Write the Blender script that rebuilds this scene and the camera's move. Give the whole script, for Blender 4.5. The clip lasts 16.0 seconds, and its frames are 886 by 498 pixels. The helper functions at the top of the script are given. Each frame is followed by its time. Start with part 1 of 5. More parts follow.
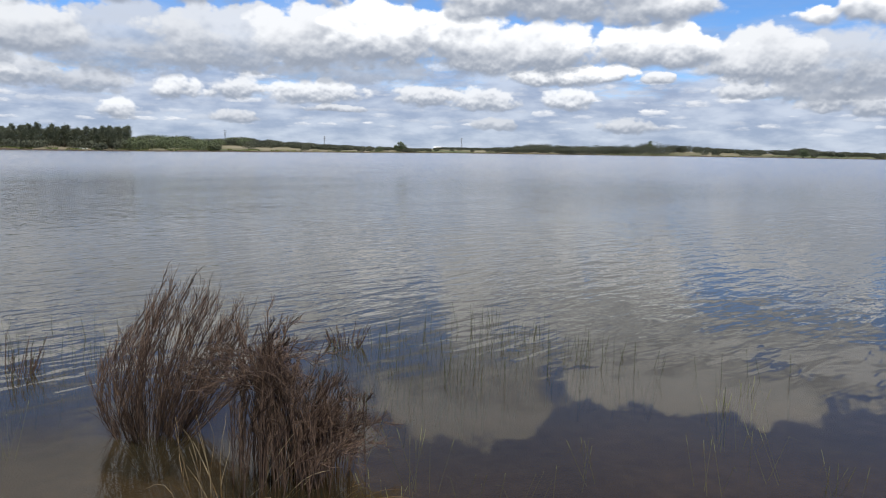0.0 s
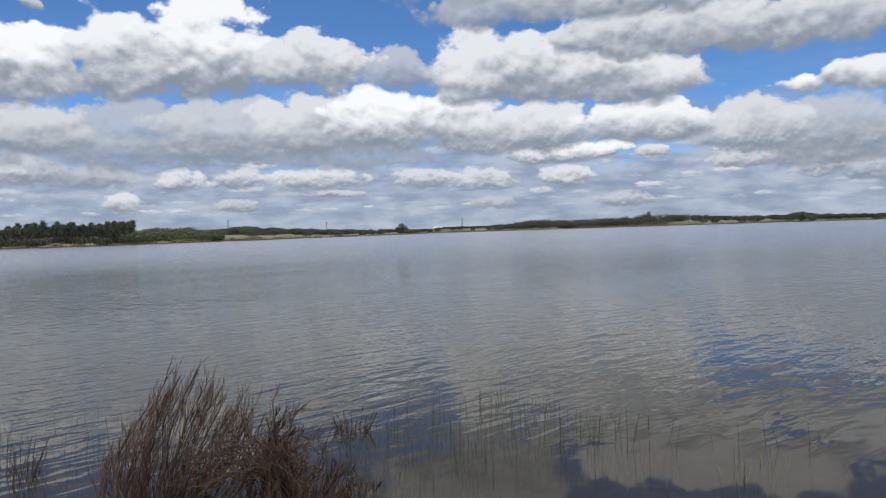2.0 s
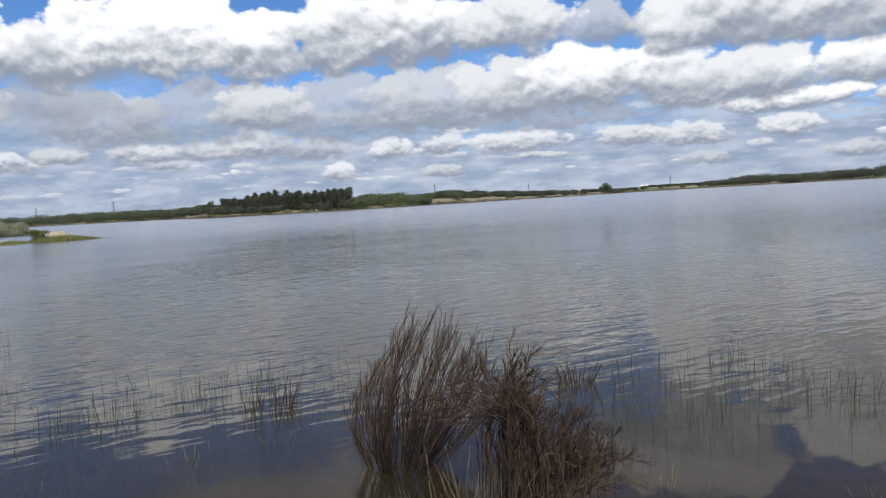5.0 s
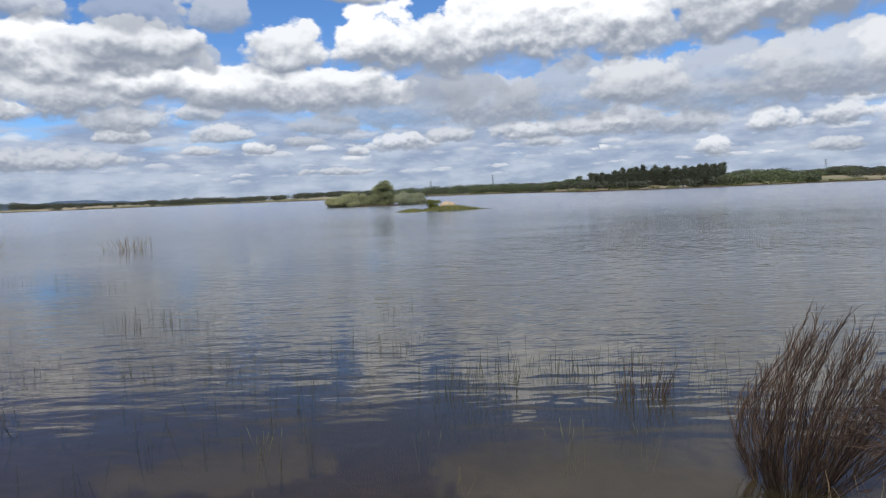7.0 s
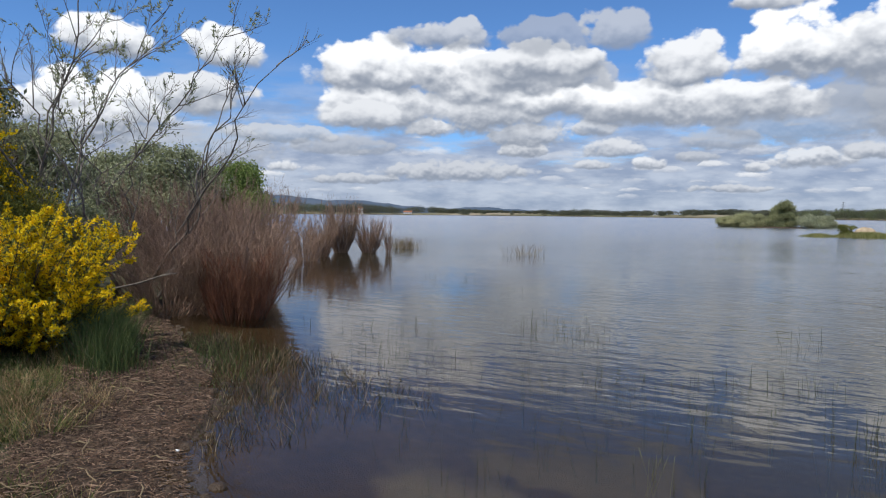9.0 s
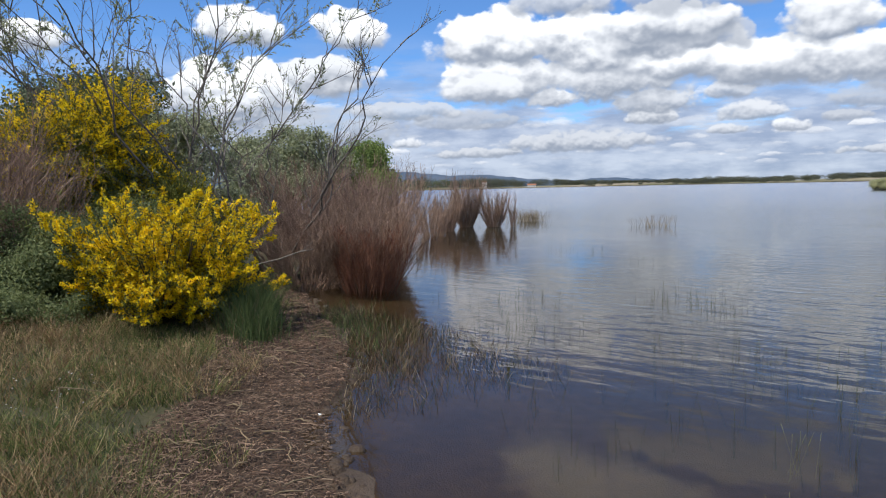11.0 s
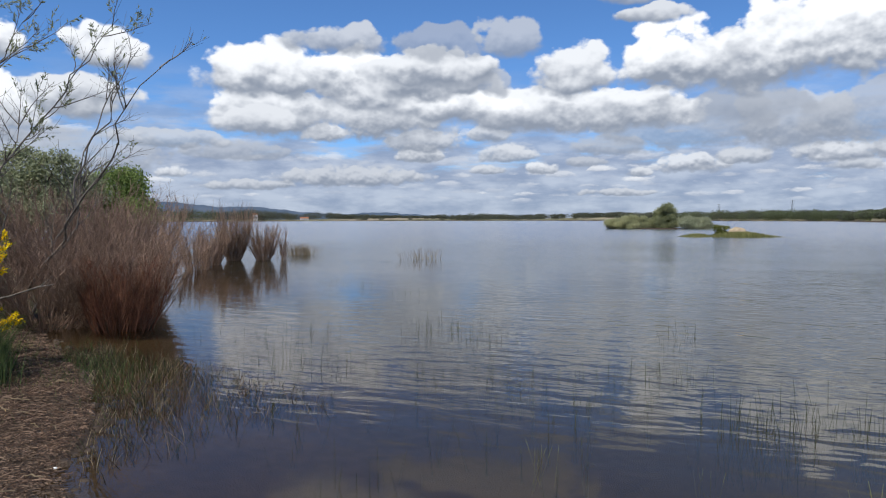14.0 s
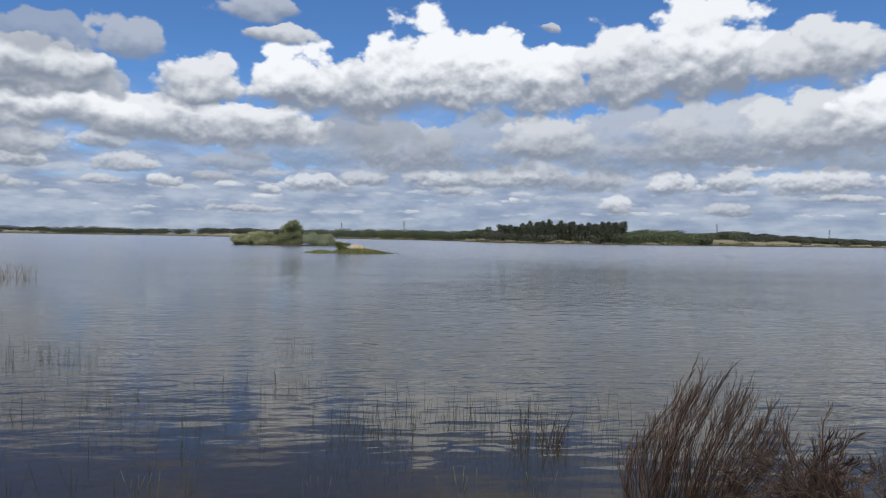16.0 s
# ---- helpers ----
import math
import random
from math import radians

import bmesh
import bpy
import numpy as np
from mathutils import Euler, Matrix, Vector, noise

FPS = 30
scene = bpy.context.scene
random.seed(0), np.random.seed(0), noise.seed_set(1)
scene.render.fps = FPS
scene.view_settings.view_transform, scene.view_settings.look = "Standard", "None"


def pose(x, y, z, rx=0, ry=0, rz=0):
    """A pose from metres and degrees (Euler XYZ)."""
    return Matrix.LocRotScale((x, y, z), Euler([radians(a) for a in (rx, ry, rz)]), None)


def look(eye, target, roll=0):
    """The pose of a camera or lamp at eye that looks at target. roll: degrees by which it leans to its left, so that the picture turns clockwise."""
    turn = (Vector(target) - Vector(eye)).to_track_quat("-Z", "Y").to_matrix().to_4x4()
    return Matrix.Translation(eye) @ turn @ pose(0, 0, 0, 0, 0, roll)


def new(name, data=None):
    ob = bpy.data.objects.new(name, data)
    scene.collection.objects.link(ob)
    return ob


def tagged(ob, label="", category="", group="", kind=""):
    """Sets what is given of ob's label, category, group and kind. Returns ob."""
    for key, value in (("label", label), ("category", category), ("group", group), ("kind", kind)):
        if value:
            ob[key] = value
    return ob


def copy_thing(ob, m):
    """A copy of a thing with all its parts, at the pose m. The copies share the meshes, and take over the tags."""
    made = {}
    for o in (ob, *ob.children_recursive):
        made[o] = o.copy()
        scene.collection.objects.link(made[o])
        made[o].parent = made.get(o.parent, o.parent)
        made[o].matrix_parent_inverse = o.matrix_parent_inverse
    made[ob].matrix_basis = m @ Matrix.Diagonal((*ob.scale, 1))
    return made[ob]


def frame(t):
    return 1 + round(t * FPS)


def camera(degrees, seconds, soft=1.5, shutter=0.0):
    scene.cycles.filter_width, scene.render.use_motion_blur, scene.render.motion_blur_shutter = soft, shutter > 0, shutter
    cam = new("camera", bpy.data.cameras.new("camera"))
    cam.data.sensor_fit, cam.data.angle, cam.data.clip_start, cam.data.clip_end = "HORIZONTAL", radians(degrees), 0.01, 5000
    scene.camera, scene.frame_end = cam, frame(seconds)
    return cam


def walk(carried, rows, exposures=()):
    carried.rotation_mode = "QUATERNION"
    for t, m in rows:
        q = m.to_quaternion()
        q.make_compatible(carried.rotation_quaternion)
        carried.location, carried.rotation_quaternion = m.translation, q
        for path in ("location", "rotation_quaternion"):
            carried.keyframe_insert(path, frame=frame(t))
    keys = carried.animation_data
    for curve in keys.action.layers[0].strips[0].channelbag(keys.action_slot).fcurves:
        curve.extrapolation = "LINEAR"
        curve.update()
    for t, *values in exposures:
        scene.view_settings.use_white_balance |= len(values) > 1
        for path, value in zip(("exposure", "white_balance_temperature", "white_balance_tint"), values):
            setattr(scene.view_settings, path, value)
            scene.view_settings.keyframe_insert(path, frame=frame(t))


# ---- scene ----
# ---- camera ----
cam = camera(63.15, 16.0, soft=1.15)


def view(x, y, z, yaw, pitch, roll):
    """A pose by its bearing to the left of north, its tilt and its lean, in degrees."""
    a, b = radians(yaw), radians(pitch)
    eye = Vector((x, y, z))
    return look(eye, eye + Vector((-math.sin(a) * math.cos(b), math.cos(a) * math.cos(b), math.sin(b))), roll)


# seconds, x, y, z, bearing, tilt, lean
ROWS = [
    (0.0, 0.164, -0.008, 1.604, -29.54, -7.75, 0.78),
    (0.5, 0.158, -0.012, 1.612, -27.82, -5.52, 0.43),
    (1.0, 0.156, -0.020, 1.611, -28.31, -1.48, -0.34),
    (1.5, 0.159, -0.021, 1.608, -28.92, -0.99, -0.79),
    (2.0, 0.164, -0.017, 1.608, -29.31, -1.46, -1.83),
    (2.5, 0.165, -0.012, 1.605, -29.48, -2.37, -2.42),
    (3.0, 0.161, 0.003, 1.600, -28.77, -3.08, -3.00),
    (3.2, 0.161, 0.003, 1.600, -28.22, -3.38, -3.15),
    (5.3, 0.025, 0.083, 1.519, -9.33, -3.84, -3.30),
    (5.5, 0.025, 0.083, 1.519, -6.63, -3.89, -3.32),
    (6.0, -0.013, 0.115, 1.541, -0.10, -4.13, -3.09),
    (6.5, -0.051, 0.136, 1.565, 6.90, -4.38, -2.30),
    (7.0, -0.087, 0.144, 1.590, 15.25, -4.39, -2.30),
    (7.5, -0.127, 0.134, 1.628, 21.88, -4.06, -1.64),
    (8.0, -0.176, 0.109, 1.660, 29.27, -3.42, -0.67),
    (8.5, -0.215, 0.074, 1.657, 37.10, -2.93, 0.49),
    (9.0, -0.218, 0.035, 1.639, 44.96, -2.80, 0.54),
    (9.5, -0.202, 0.003, 1.634, 50.33, -2.65, -0.04),
    (10.0, -0.202, -0.012, 1.640, 56.23, -3.13, -0.98),
    (10.2, -0.202, -0.012, 1.640, 54.53, -4.85, -0.98),
    (12.3, -0.166, 0.021, 1.607, 55.49, -4.50, -1.60),
    (12.5, -0.166, 0.021, 1.607, 53.99, -4.15, -1.55),
    (13.0, -0.126, 0.006, 1.627, 48.19, -3.33, -1.03),
    (13.5, -0.122, 0.008, 1.627, 43.35, -2.60, -0.69),
    (14.0, -0.107, 0.007, 1.623, 36.92, -2.36, -0.15),
    (14.5, -0.096, 0.048, 1.608, 29.33, -2.20, -0.01),
    (15.0, -0.104, 0.146, 1.572, 22.50, -1.66, -0.22),
    (15.5, -0.089, 0.201, 1.549, 15.14, -1.23, 0.28),
    (16.0, -0.056, 0.193, 1.561, 7.97, -0.87, 0.88),
]
EXPOSURES = [(0.0, 0.22, 6420, 9), (0.5, 0.14, 6420, 9), (1.0, -0.05, 6320, 9), (1.5, -0.15, 6320, 9), (3.0, -0.15, 6320, 9), (5.5, 0.05, 6320, 9), (8.0, 0.0, 6320, 9), (10.0, 0.1, 6320, 9), (12.3, 0.38, 6220, 9), (12.7, 0.38, 6220, 9), (13.5, 0.17, 6220, 9), (14.0, 0.0, 6220, 9), (15.0, -0.12, 6220, 9), (16.0, -0.2, 6220, 9)]  # seconds, stops, kelvin, tint
walk(cam, [(t, view(*row)) for t, *row in ROWS], exposures=EXPOSURES)


# ---- node helpers ----
def put(tree, socket, value):
    if isinstance(value, bpy.types.NodeSocket):
        tree.links.new(value, socket)
    elif value is not None:
        socket.default_value = value


def m_(tree, op, a, b=None, c=None):
    n = tree.nodes.new("ShaderNodeMath")
    n.operation = op
    for i, v in enumerate((a, b, c)):
        put(tree, n.inputs[i], v)
    return n.outputs[0]


def v_(tree, op, a, b=None, c=None):
    n = tree.nodes.new("ShaderNodeVectorMath")
    n.operation = op
    for i, v in enumerate((a, b, c)):
        put(tree, n.inputs[i], v)
    return n.outputs["Value"] if op in ("DOT_PRODUCT", "LENGTH", "DISTANCE") else n.outputs["Vector"]


def step_(tree, value, lo, hi, a=0.0, b=1.0):
    n = tree.nodes.new("ShaderNodeMapRange")
    n.interpolation_type = "SMOOTHSTEP"
    for i, v in enumerate((value, lo, hi, a, b)):
        put(tree, n.inputs[i], v)
    return n.outputs[0]


def mixf(tree, fac, a, b):
    n = tree.nodes.new("ShaderNodeMix")
    n.data_type = "FLOAT"
    put(tree, n.inputs[0], fac), put(tree, n.inputs[2], a), put(tree, n.inputs[3], b)
    return n.outputs[0]


def mixc(tree, fac, a, b, how="MIX"):
    n = tree.nodes.new("ShaderNodeMix")
    n.data_type, n.blend_type = "RGBA", how
    put(tree, n.inputs[0], fac)
    put(tree, n.inputs[6], (*a, 1) if isinstance(a, tuple) else a)
    put(tree, n.inputs[7], (*b, 1) if isinstance(b, tuple) else b)
    return n.outputs[2]


def noise_(tree, vector, scale, detail=4.0, rough=0.55, distort=0.0):
    n = tree.nodes.new("ShaderNodeTexNoise")
    put(tree, n.inputs["Vector"], vector)
    put(tree, n.inputs["Scale"], scale), put(tree, n.inputs["Detail"], detail)
    put(tree, n.inputs["Roughness"], rough), put(tree, n.inputs["Distortion"], distort)
    return n.outputs["Fac"]


def cells_(tree, vector, scale, detail=2.0):
    n = tree.nodes.new("ShaderNodeTexVoronoi")
    n.feature = "SMOOTH_F1"
    put(tree, n.inputs["Vector"], vector)
    put(tree, n.inputs["Scale"], scale), put(tree, n.inputs["Detail"], detail)
    put(tree, n.inputs["Roughness"], 0.55), put(tree, n.inputs["Smoothness"], 0.35)
    return n.outputs["Distance"]


def parts_(tree, vector):
    n = tree.nodes.new("ShaderNodeSeparateXYZ")
    put(tree, n.inputs[0], vector)
    return n.outputs


def join_(tree, x, y, z=0.0):
    n = tree.nodes.new("ShaderNodeCombineXYZ")
    put(tree, n.inputs[0], x), put(tree, n.inputs[1], y), put(tree, n.inputs[2], z)
    return n.outputs[0]


def ramp(t, fac, *stops):
    n = t.nodes.new("ShaderNodeValToRGB")
    put(t, n.inputs[0], fac)
    els = n.color_ramp.elements
    while len(els) < len(stops):
        els.new(0.5)
    for e, (p, c) in zip(els, stops):
        e.position, e.color = p, (*c, 1)
    return n.outputs[0]


# ---- world: blue sky with fair-weather cumulus over the lake ----
SUN_BEARING, SUN_HEIGHT = 178.0, 60.0  # degrees to the left of north, degrees above the horizon
# clouds: bearing, height of the base, half width, height of the heap (degrees), whiteness
LOW_EAST = [
    (0.6, 4.05, 3.1, 2.2, 0.75), (-3.7, 3.74, 2.4, 1.89, 0.65), (-9.4, 3.6, 1.7, 1.6, 1), (-13.8, 3.71, 1.8, 1.46, 0.92), (-19.5, 3.53, 3.5, 1.76, 1),
    (-27.9, 3.55, 2.3, 1.42, 0.9), (-32.5, 3.17, 2.8, 1.65, 0.92), (-39.1, 3.26, 1.8, 1.58, 1), (-51.7, 4.03, 2, 1.23, 0.85), (-57.2, 3.06, 1.8, 1.41,
    0.85), (-59.8, 2.71, 1.7, 1.46, 0.8), (-5.5, 2.04, 1.4, 1.35, 1), (-43.7, 1.49, 2.2, 1.13, 0.7), (-33.7, 1.63, 1.9, 0.89, 0.65), (-21.2, 2.9, 2.6,
    0.53, 0.8), (-13.5, 1.98, 1.8, 0.95, 0.75)]
LOW_NORTH = [
    (38.6, 4.55, 1.6, 1.3, 0.9), (31.8, 4.54, 2, 1.38, 0.85), (33.3, 3.58, 1.2, 0.68, 0.8), (29.2, 3.59, 1.2, 1.08, 1), (25.8, 4.06, 1.4, 0.85, 0.6),
    (17.9, 3.45, 2.3, 1.4, 0.92), (14.5, 4.11, 1.9, 1.1, 0.75), (8.6, 4, 2.8, 1.51, 0.9), (3.7, 4.07, 2.9, 1.6, 0.85), (21.8, 3.25, 0.9, 0.69, 0.85),
    (7.3, 3.35, 1.7, 0.85, 0.7), (23.5, 1.78, 2.9, 0.52, 0.7)]
LOW_WEST = [
    (57.5, 5.42, 4, 1.3, 0.55), (52.8, 4.6, 4.2, 1.4, 0.5), (44.3, 2.74, 5.2, 1.39, 0.7), (57.5, 3.14, 1, 0.88, 0.95), (51.8, 2.36, 3.3, 0.71, 0.7),
    (64.6, 3.06, 6.4, 3.66, 0.5)]
MID_EAST = [
    (-25.3, 6.46, 4.9, 4.91, 1), (-19.1, 6.03, 4.1, 4.86, 0.75), (-13.5, 5.76, 6.2, 4.73, 0.62), (-5.6, 5.36, 6.8, 4.68, 0.5), (-0.2, 6.4, 3.8, 3.08,
    0.68), (-32.4, 5.92, 4, 4.37, 0.85), (-37.3, 6.11, 3.9, 3.6, 0.8), (-44.6, 6.45, 5.4, 2.91, 0.95), (-48.2, 6.35, 1.8, 2.36, 0.85), (-52.5, 5.17,
    3.6, 3.63, 0.72), (-57.9, 4.28, 4.1, 4.63, 0.68), (-39, 5.1, 4.6, 1.52, 1), (-45.6, 5.21, 1.2, 0.85, 0.75), (-56.2, 3.78, 3, 2.09, 0.65), (-59.9,
    3.78, 2.3, 3.04, 0.5), (-21.7, 5.11, 5.7, 2.11, 0.35)]
MID_NORTH = [
    (36.6, 7.55, 4.8, 2.75, 0.98), (30.8, 6.92, 4.8, 3.34, 0.9), (25.6, 6.78, 4.9, 3.33, 0.92), (21, 7, 3.8, 2.98, 0.9), (13.6, 7, 3.8, 2.91, 0.25),
    (18, 5.38, 5.6, 3.64, 0.42), (10.7, 5.21, 4, 4.22, 0.55), (5.1, 5.3, 5.1, 4.56, 0.45), (38.6, 5.31, 2.7, 1.9, 0.65), (33.4, 6.06, 1.6, 1.27,
    0.65), (23.5, 4.92, 3.1, 1.37, 0.5)]
MID_WEST = [
    (49, 6.66, 5.3, 3.79, 0.92), (40.8, 6.29, 5, 4, 0.97), (51.2, 6.73, 2.4, 1.89, 0.75), (45.9, 6.1, 1.8, 1.54, 0.95), (70.4, 5.25, 4.9, 4.43, 0.95),
    (63.5, 7.35, 3.4, 2.82, 0.75), (38.7, 4.49, 1.6, 1.35, 1)]
HIGH_EAST = [
    (0.4, 9.81, 4.2, 5.55, 1), (-5.7, 10.43, 3.6, 6, 0.92), (-12, 10.68, 5.1, 6.89, 0.97), (-19.6, 11.07, 4.3, 4.41, 0.8), (-26.2, 11.03, 2.5, 3.18,
    0.55), (-33.4, 10.05, 5.1, 5.15, 0.82), (-39.1, 9.77, 5.6, 4.69, 0.85), (-44.6, 9.31, 4.8, 3.63, 0.85), (-34.3, 15.51, 5.7, 3.03, 0.5), (-45.1,
    12.75, 6.2, 3.68, 0.72), (-51, 12.23, 6.1, 4.7, 0.78), (-57.2, 12.19, 5.2, 3.86, 0.68), (-56.2, 8.61, 2.1, 1.62, 1), (-59.6, 8.88, 3, 2.01, 0.9)]
HIGH_NORTH = [
    (10.1, 9.57, 4.5, 7.45, 1), (5.4, 9.64, 4, 6.55, 1), (19.4, 9.56, 4, 5.01, 1), (15, 9.31, 3.1, 4.58, 0.8), (26.5, 9.39, 3.3, 3.9, 0.85), (33.8, 9.75, 2.5, 1.78, 0.45), (37.6, 10.41, 4.7, 2.67, 0.85), (31.6, 12.55, 2.5, 2.84, 0.5), (37.3, 12.24, 3.2, 2.82,
    0.36), (22, 16.08, 3.2, 1.74, 0.5), (21.1, 14.61, 2.8, 1.21, 0.7), (-0.4, 15.72, 1.1, 0.65, 0.6)]
HIGH_WEST = [
    (50.3, 9.23, 4.4, 4.04, 0.95), (44.2, 8.53, 5.6, 4.41, 1), (45, 12.68, 3.9, 2.24, 0.6), (37.9, 9.51, 4.5, 3.21, 0.9), (69.7, 10.91, 2.7, 2.79,
    0.95), (61.7, 11.01, 2.8, 2.46, 0.9), (84.2, 9.84, 2.3, 1.82, 0.95)]
OVERHEAD = [(-31.0, 17.5, 8.0, 5.0, 0.6), (-48.0, 15.5, 13.0, 3.6, 0.7), (6.0, 20.0, 10.0, 4.5, 0.45), (33.0, 18.5, 8.0, 3.0, 0.35), (-12.0, 24.0, 9.0, 5.0, 0.45)]


def build_world():
    world = bpy.data.worlds.new("sky")
    world.use_nodes = True
    world.cycles.sampling_method, world.cycles.sample_map_resolution = "MANUAL", 512
    scene.world = world
    t = world.node_tree
    t.nodes.clear()
    way = t.nodes.new("ShaderNodeTexCoord").outputs["Generated"]
    x, y, z = parts_(t, way)
    az = m_(t, "MULTIPLY", m_(t, "ARCTAN2", m_(t, "MULTIPLY", x, -1.0), y), 180 / math.pi)
    el = m_(t, "MULTIPLY", m_(t, "ARCSINE", z), 180 / math.pi)
    q = join_(t, az, el)
    high = step_(t, el, 3.5, 9.5)
    # billows: small near the horizon, large higher up
    flat = v_(t, "MULTIPLY", q, (1.0, 1.35, 1.0))
    low_cells, high_cells = cells_(t, flat, 0.85, 2.0), cells_(t, flat, 0.33, 3.0)
    low_up = cells_(t, v_(t, "ADD", flat, (0.06, 0.30, 0.0)), 0.85, 2.0)
    high_up = cells_(t, v_(t, "ADD", flat, (0.15, 0.75, 0.0)), 0.33, 3.0)
    puffs = mixf(t, high, low_cells, high_cells)
    relief = mixf(t, high, m_(t, "SUBTRACT", low_up, low_cells), m_(t, "SUBTRACT", high_up, high_cells))
    fine = mixf(t, high, noise_(t, flat, 0.75, 5.0, 0.54), noise_(t, flat, 0.27, 6.0, 0.54))
    # the outline of every cloud swells and frays by this much
    ragged = m_(t, "ADD", m_(t, "MULTIPLY_ADD", puffs, -0.95, 0.43), m_(t, "MULTIPLY_ADD", fine, 1.9, -0.95))
    ragged = m_(t, "ADD", ragged, 1.75)
    shade = m_(t, "ADD", m_(t, "MULTIPLY", relief, 0.75), m_(t, "MULTIPLY_ADD", fine, 1.35, -0.675))
    wn = t.nodes.new("ShaderNodeTexNoise")
    wn.noise_dimensions = "2D"
    put(t, wn.inputs["Vector"], flat), put(t, wn.inputs["Scale"], 0.28), put(t, wn.inputs["Detail"], 3.0)
    warp = v_(t, "SCALE", v_(t, "SUBTRACT", wn.outputs["Color"], (0.5, 0.5, 0.5)))
    put(t, warp.node.inputs["Scale"], mixf(t, high, 0.7, 2.4))
    qw = v_(t, "MULTIPLY", v_(t, "ADD", q, v_(t, "MULTIPLY", warp, (1.0, 0.55, 0.0))), (1.0, 1.0, 0.0))
    # a thin grey layer thickens towards the horizon
    streaks = noise_(t, v_(t, "MULTIPLY", q, (0.35, 1.6, 1.0)), 0.35, 6.0, 0.6)
    veil = m_(t, "MULTIPLY", step_(t, el, 13.0, 4.0), step_(t, m_(t, "ADD", streaks, step_(t, el, 7.0, 1.0, 0.0, 0.25)), 0.34, 0.58))
    rows = noise_(t, v_(t, "MULTIPLY", q, (0.60, 1.9, 1.0)), 0.42, 7.0, 0.55)
    sky = t.nodes.new("ShaderNodeTexSky")
    sky.sky_type, sky.sun_disc = "NISHITA", False
    sky.sun_elevation, sky.sun_rotation = radians(SUN_HEIGHT), radians(-SUN_BEARING)
    sky.altitude, sky.air_density, sky.dust_density, sky.ozone_density = 2500.0, 1.0, 0.1, 4.0
    put(t, sky.inputs[0], way)
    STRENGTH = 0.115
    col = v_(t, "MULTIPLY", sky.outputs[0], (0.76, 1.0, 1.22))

    def lay(hit, tint):
        """Lay a cloud of this brightness over what is there so far."""
        nonlocal col
        col = v_(t, "MULTIPLY_ADD", join_(t, hit, hit, hit), v_(t, "SUBTRACT", tint, col), col)

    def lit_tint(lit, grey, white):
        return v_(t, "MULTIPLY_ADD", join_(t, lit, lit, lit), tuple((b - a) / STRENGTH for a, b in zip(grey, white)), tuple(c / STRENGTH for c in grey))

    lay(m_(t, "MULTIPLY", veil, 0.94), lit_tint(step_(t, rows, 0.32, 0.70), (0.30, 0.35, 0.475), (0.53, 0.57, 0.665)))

    # beyond the named clouds the same broken cover goes on
    away = m_(t, "MAXIMUM", step_(t, el, 17.0, 22.0), step_(t, m_(t, "ABSOLUTE", m_(t, "SUBTRACT", az, 10.0)), 76.0, 88.0))
    broken = noise_(t, v_(t, "MULTIPLY", way, (1.0, 1.0, 1.6)), 2.6, 7.0, 0.55)
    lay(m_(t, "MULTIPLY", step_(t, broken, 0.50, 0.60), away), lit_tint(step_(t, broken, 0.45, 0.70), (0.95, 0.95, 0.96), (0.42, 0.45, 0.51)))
    # rows of small fair-weather puffs low over the far shore
    for wide, tall, lo, hi, seed, dense in ((3.6, 1.35, 3.4, 8.0, 11.0, 0.85), (2.8, 1.0, 2.2, 5.6, 31.0, 1.0), (2.2, 0.70, 1.0, 3.8, 57.0, 0.8)):
        shred = noise_(t, v_(t, "MULTIPLY", q, (1.0 / wide, 1.0 / tall, 0.0)), 2.4, 5.0, 0.6)
        cell = t.nodes.new("ShaderNodeTexVoronoi")
        cell.voronoi_dimensions, cell.feature = "2D", "F1"
        at = v_(t, "MULTIPLY_ADD", q, (1.0 / wide, 1.0 / tall, 0.0), (seed, seed, 0.0))
        put(t, cell.inputs["Vector"], at), put(t, cell.inputs["Scale"], 1.0)
        lx, ly, _ = parts_(t, v_(t, "SUBTRACT", at, cell.outputs["Position"]))
        big, tone_, _ = parts_(t, cell.outputs["Color"])
        drop = m_(t, "MAXIMUM", m_(t, "MULTIPLY", ly, 1.3), m_(t, "MULTIPLY", ly, -2.4))
        f = m_(t, "SUBTRACT", m_(t, "MULTIPLY_ADD", big, 0.42, 0.17), v_(t, "LENGTH", join_(t, lx, drop)))
        f = m_(t, "ADD", f, m_(t, "MULTIPLY_ADD", shred, 0.85, -0.42))
        band = m_(t, "MULTIPLY", step_(t, el, lo, lo + 1.2), step_(t, el, hi, hi - 2.0))
        hit = m_(t, "MULTIPLY", m_(t, "MULTIPLY", step_(t, f, 0.0, 0.30), band), m_(t, "MULTIPLY_ADD", tone_, 0.5 * dense, 0.45 * dense))
        lit = step_(t, m_(t, "ADD", ly, m_(t, "MULTIPLY_ADD", shred, 0.9, -0.45)), -0.30, 0.22)
        lit = m_(t, "MULTIPLY", lit, m_(t, "MULTIPLY_ADD", tone_, 0.55, 0.35))
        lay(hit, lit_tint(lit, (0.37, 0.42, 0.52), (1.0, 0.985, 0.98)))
    # heaped cumulus: flat grey bases, white domed heads, the nearer and higher in front of the farther
    named = [*LOW_EAST, *LOW_NORTH, *LOW_WEST, *MID_EAST, *MID_NORTH, *MID_WEST, *HIGH_EAST, *HIGH_NORTH, *HIGH_WEST, *OVERHEAD]
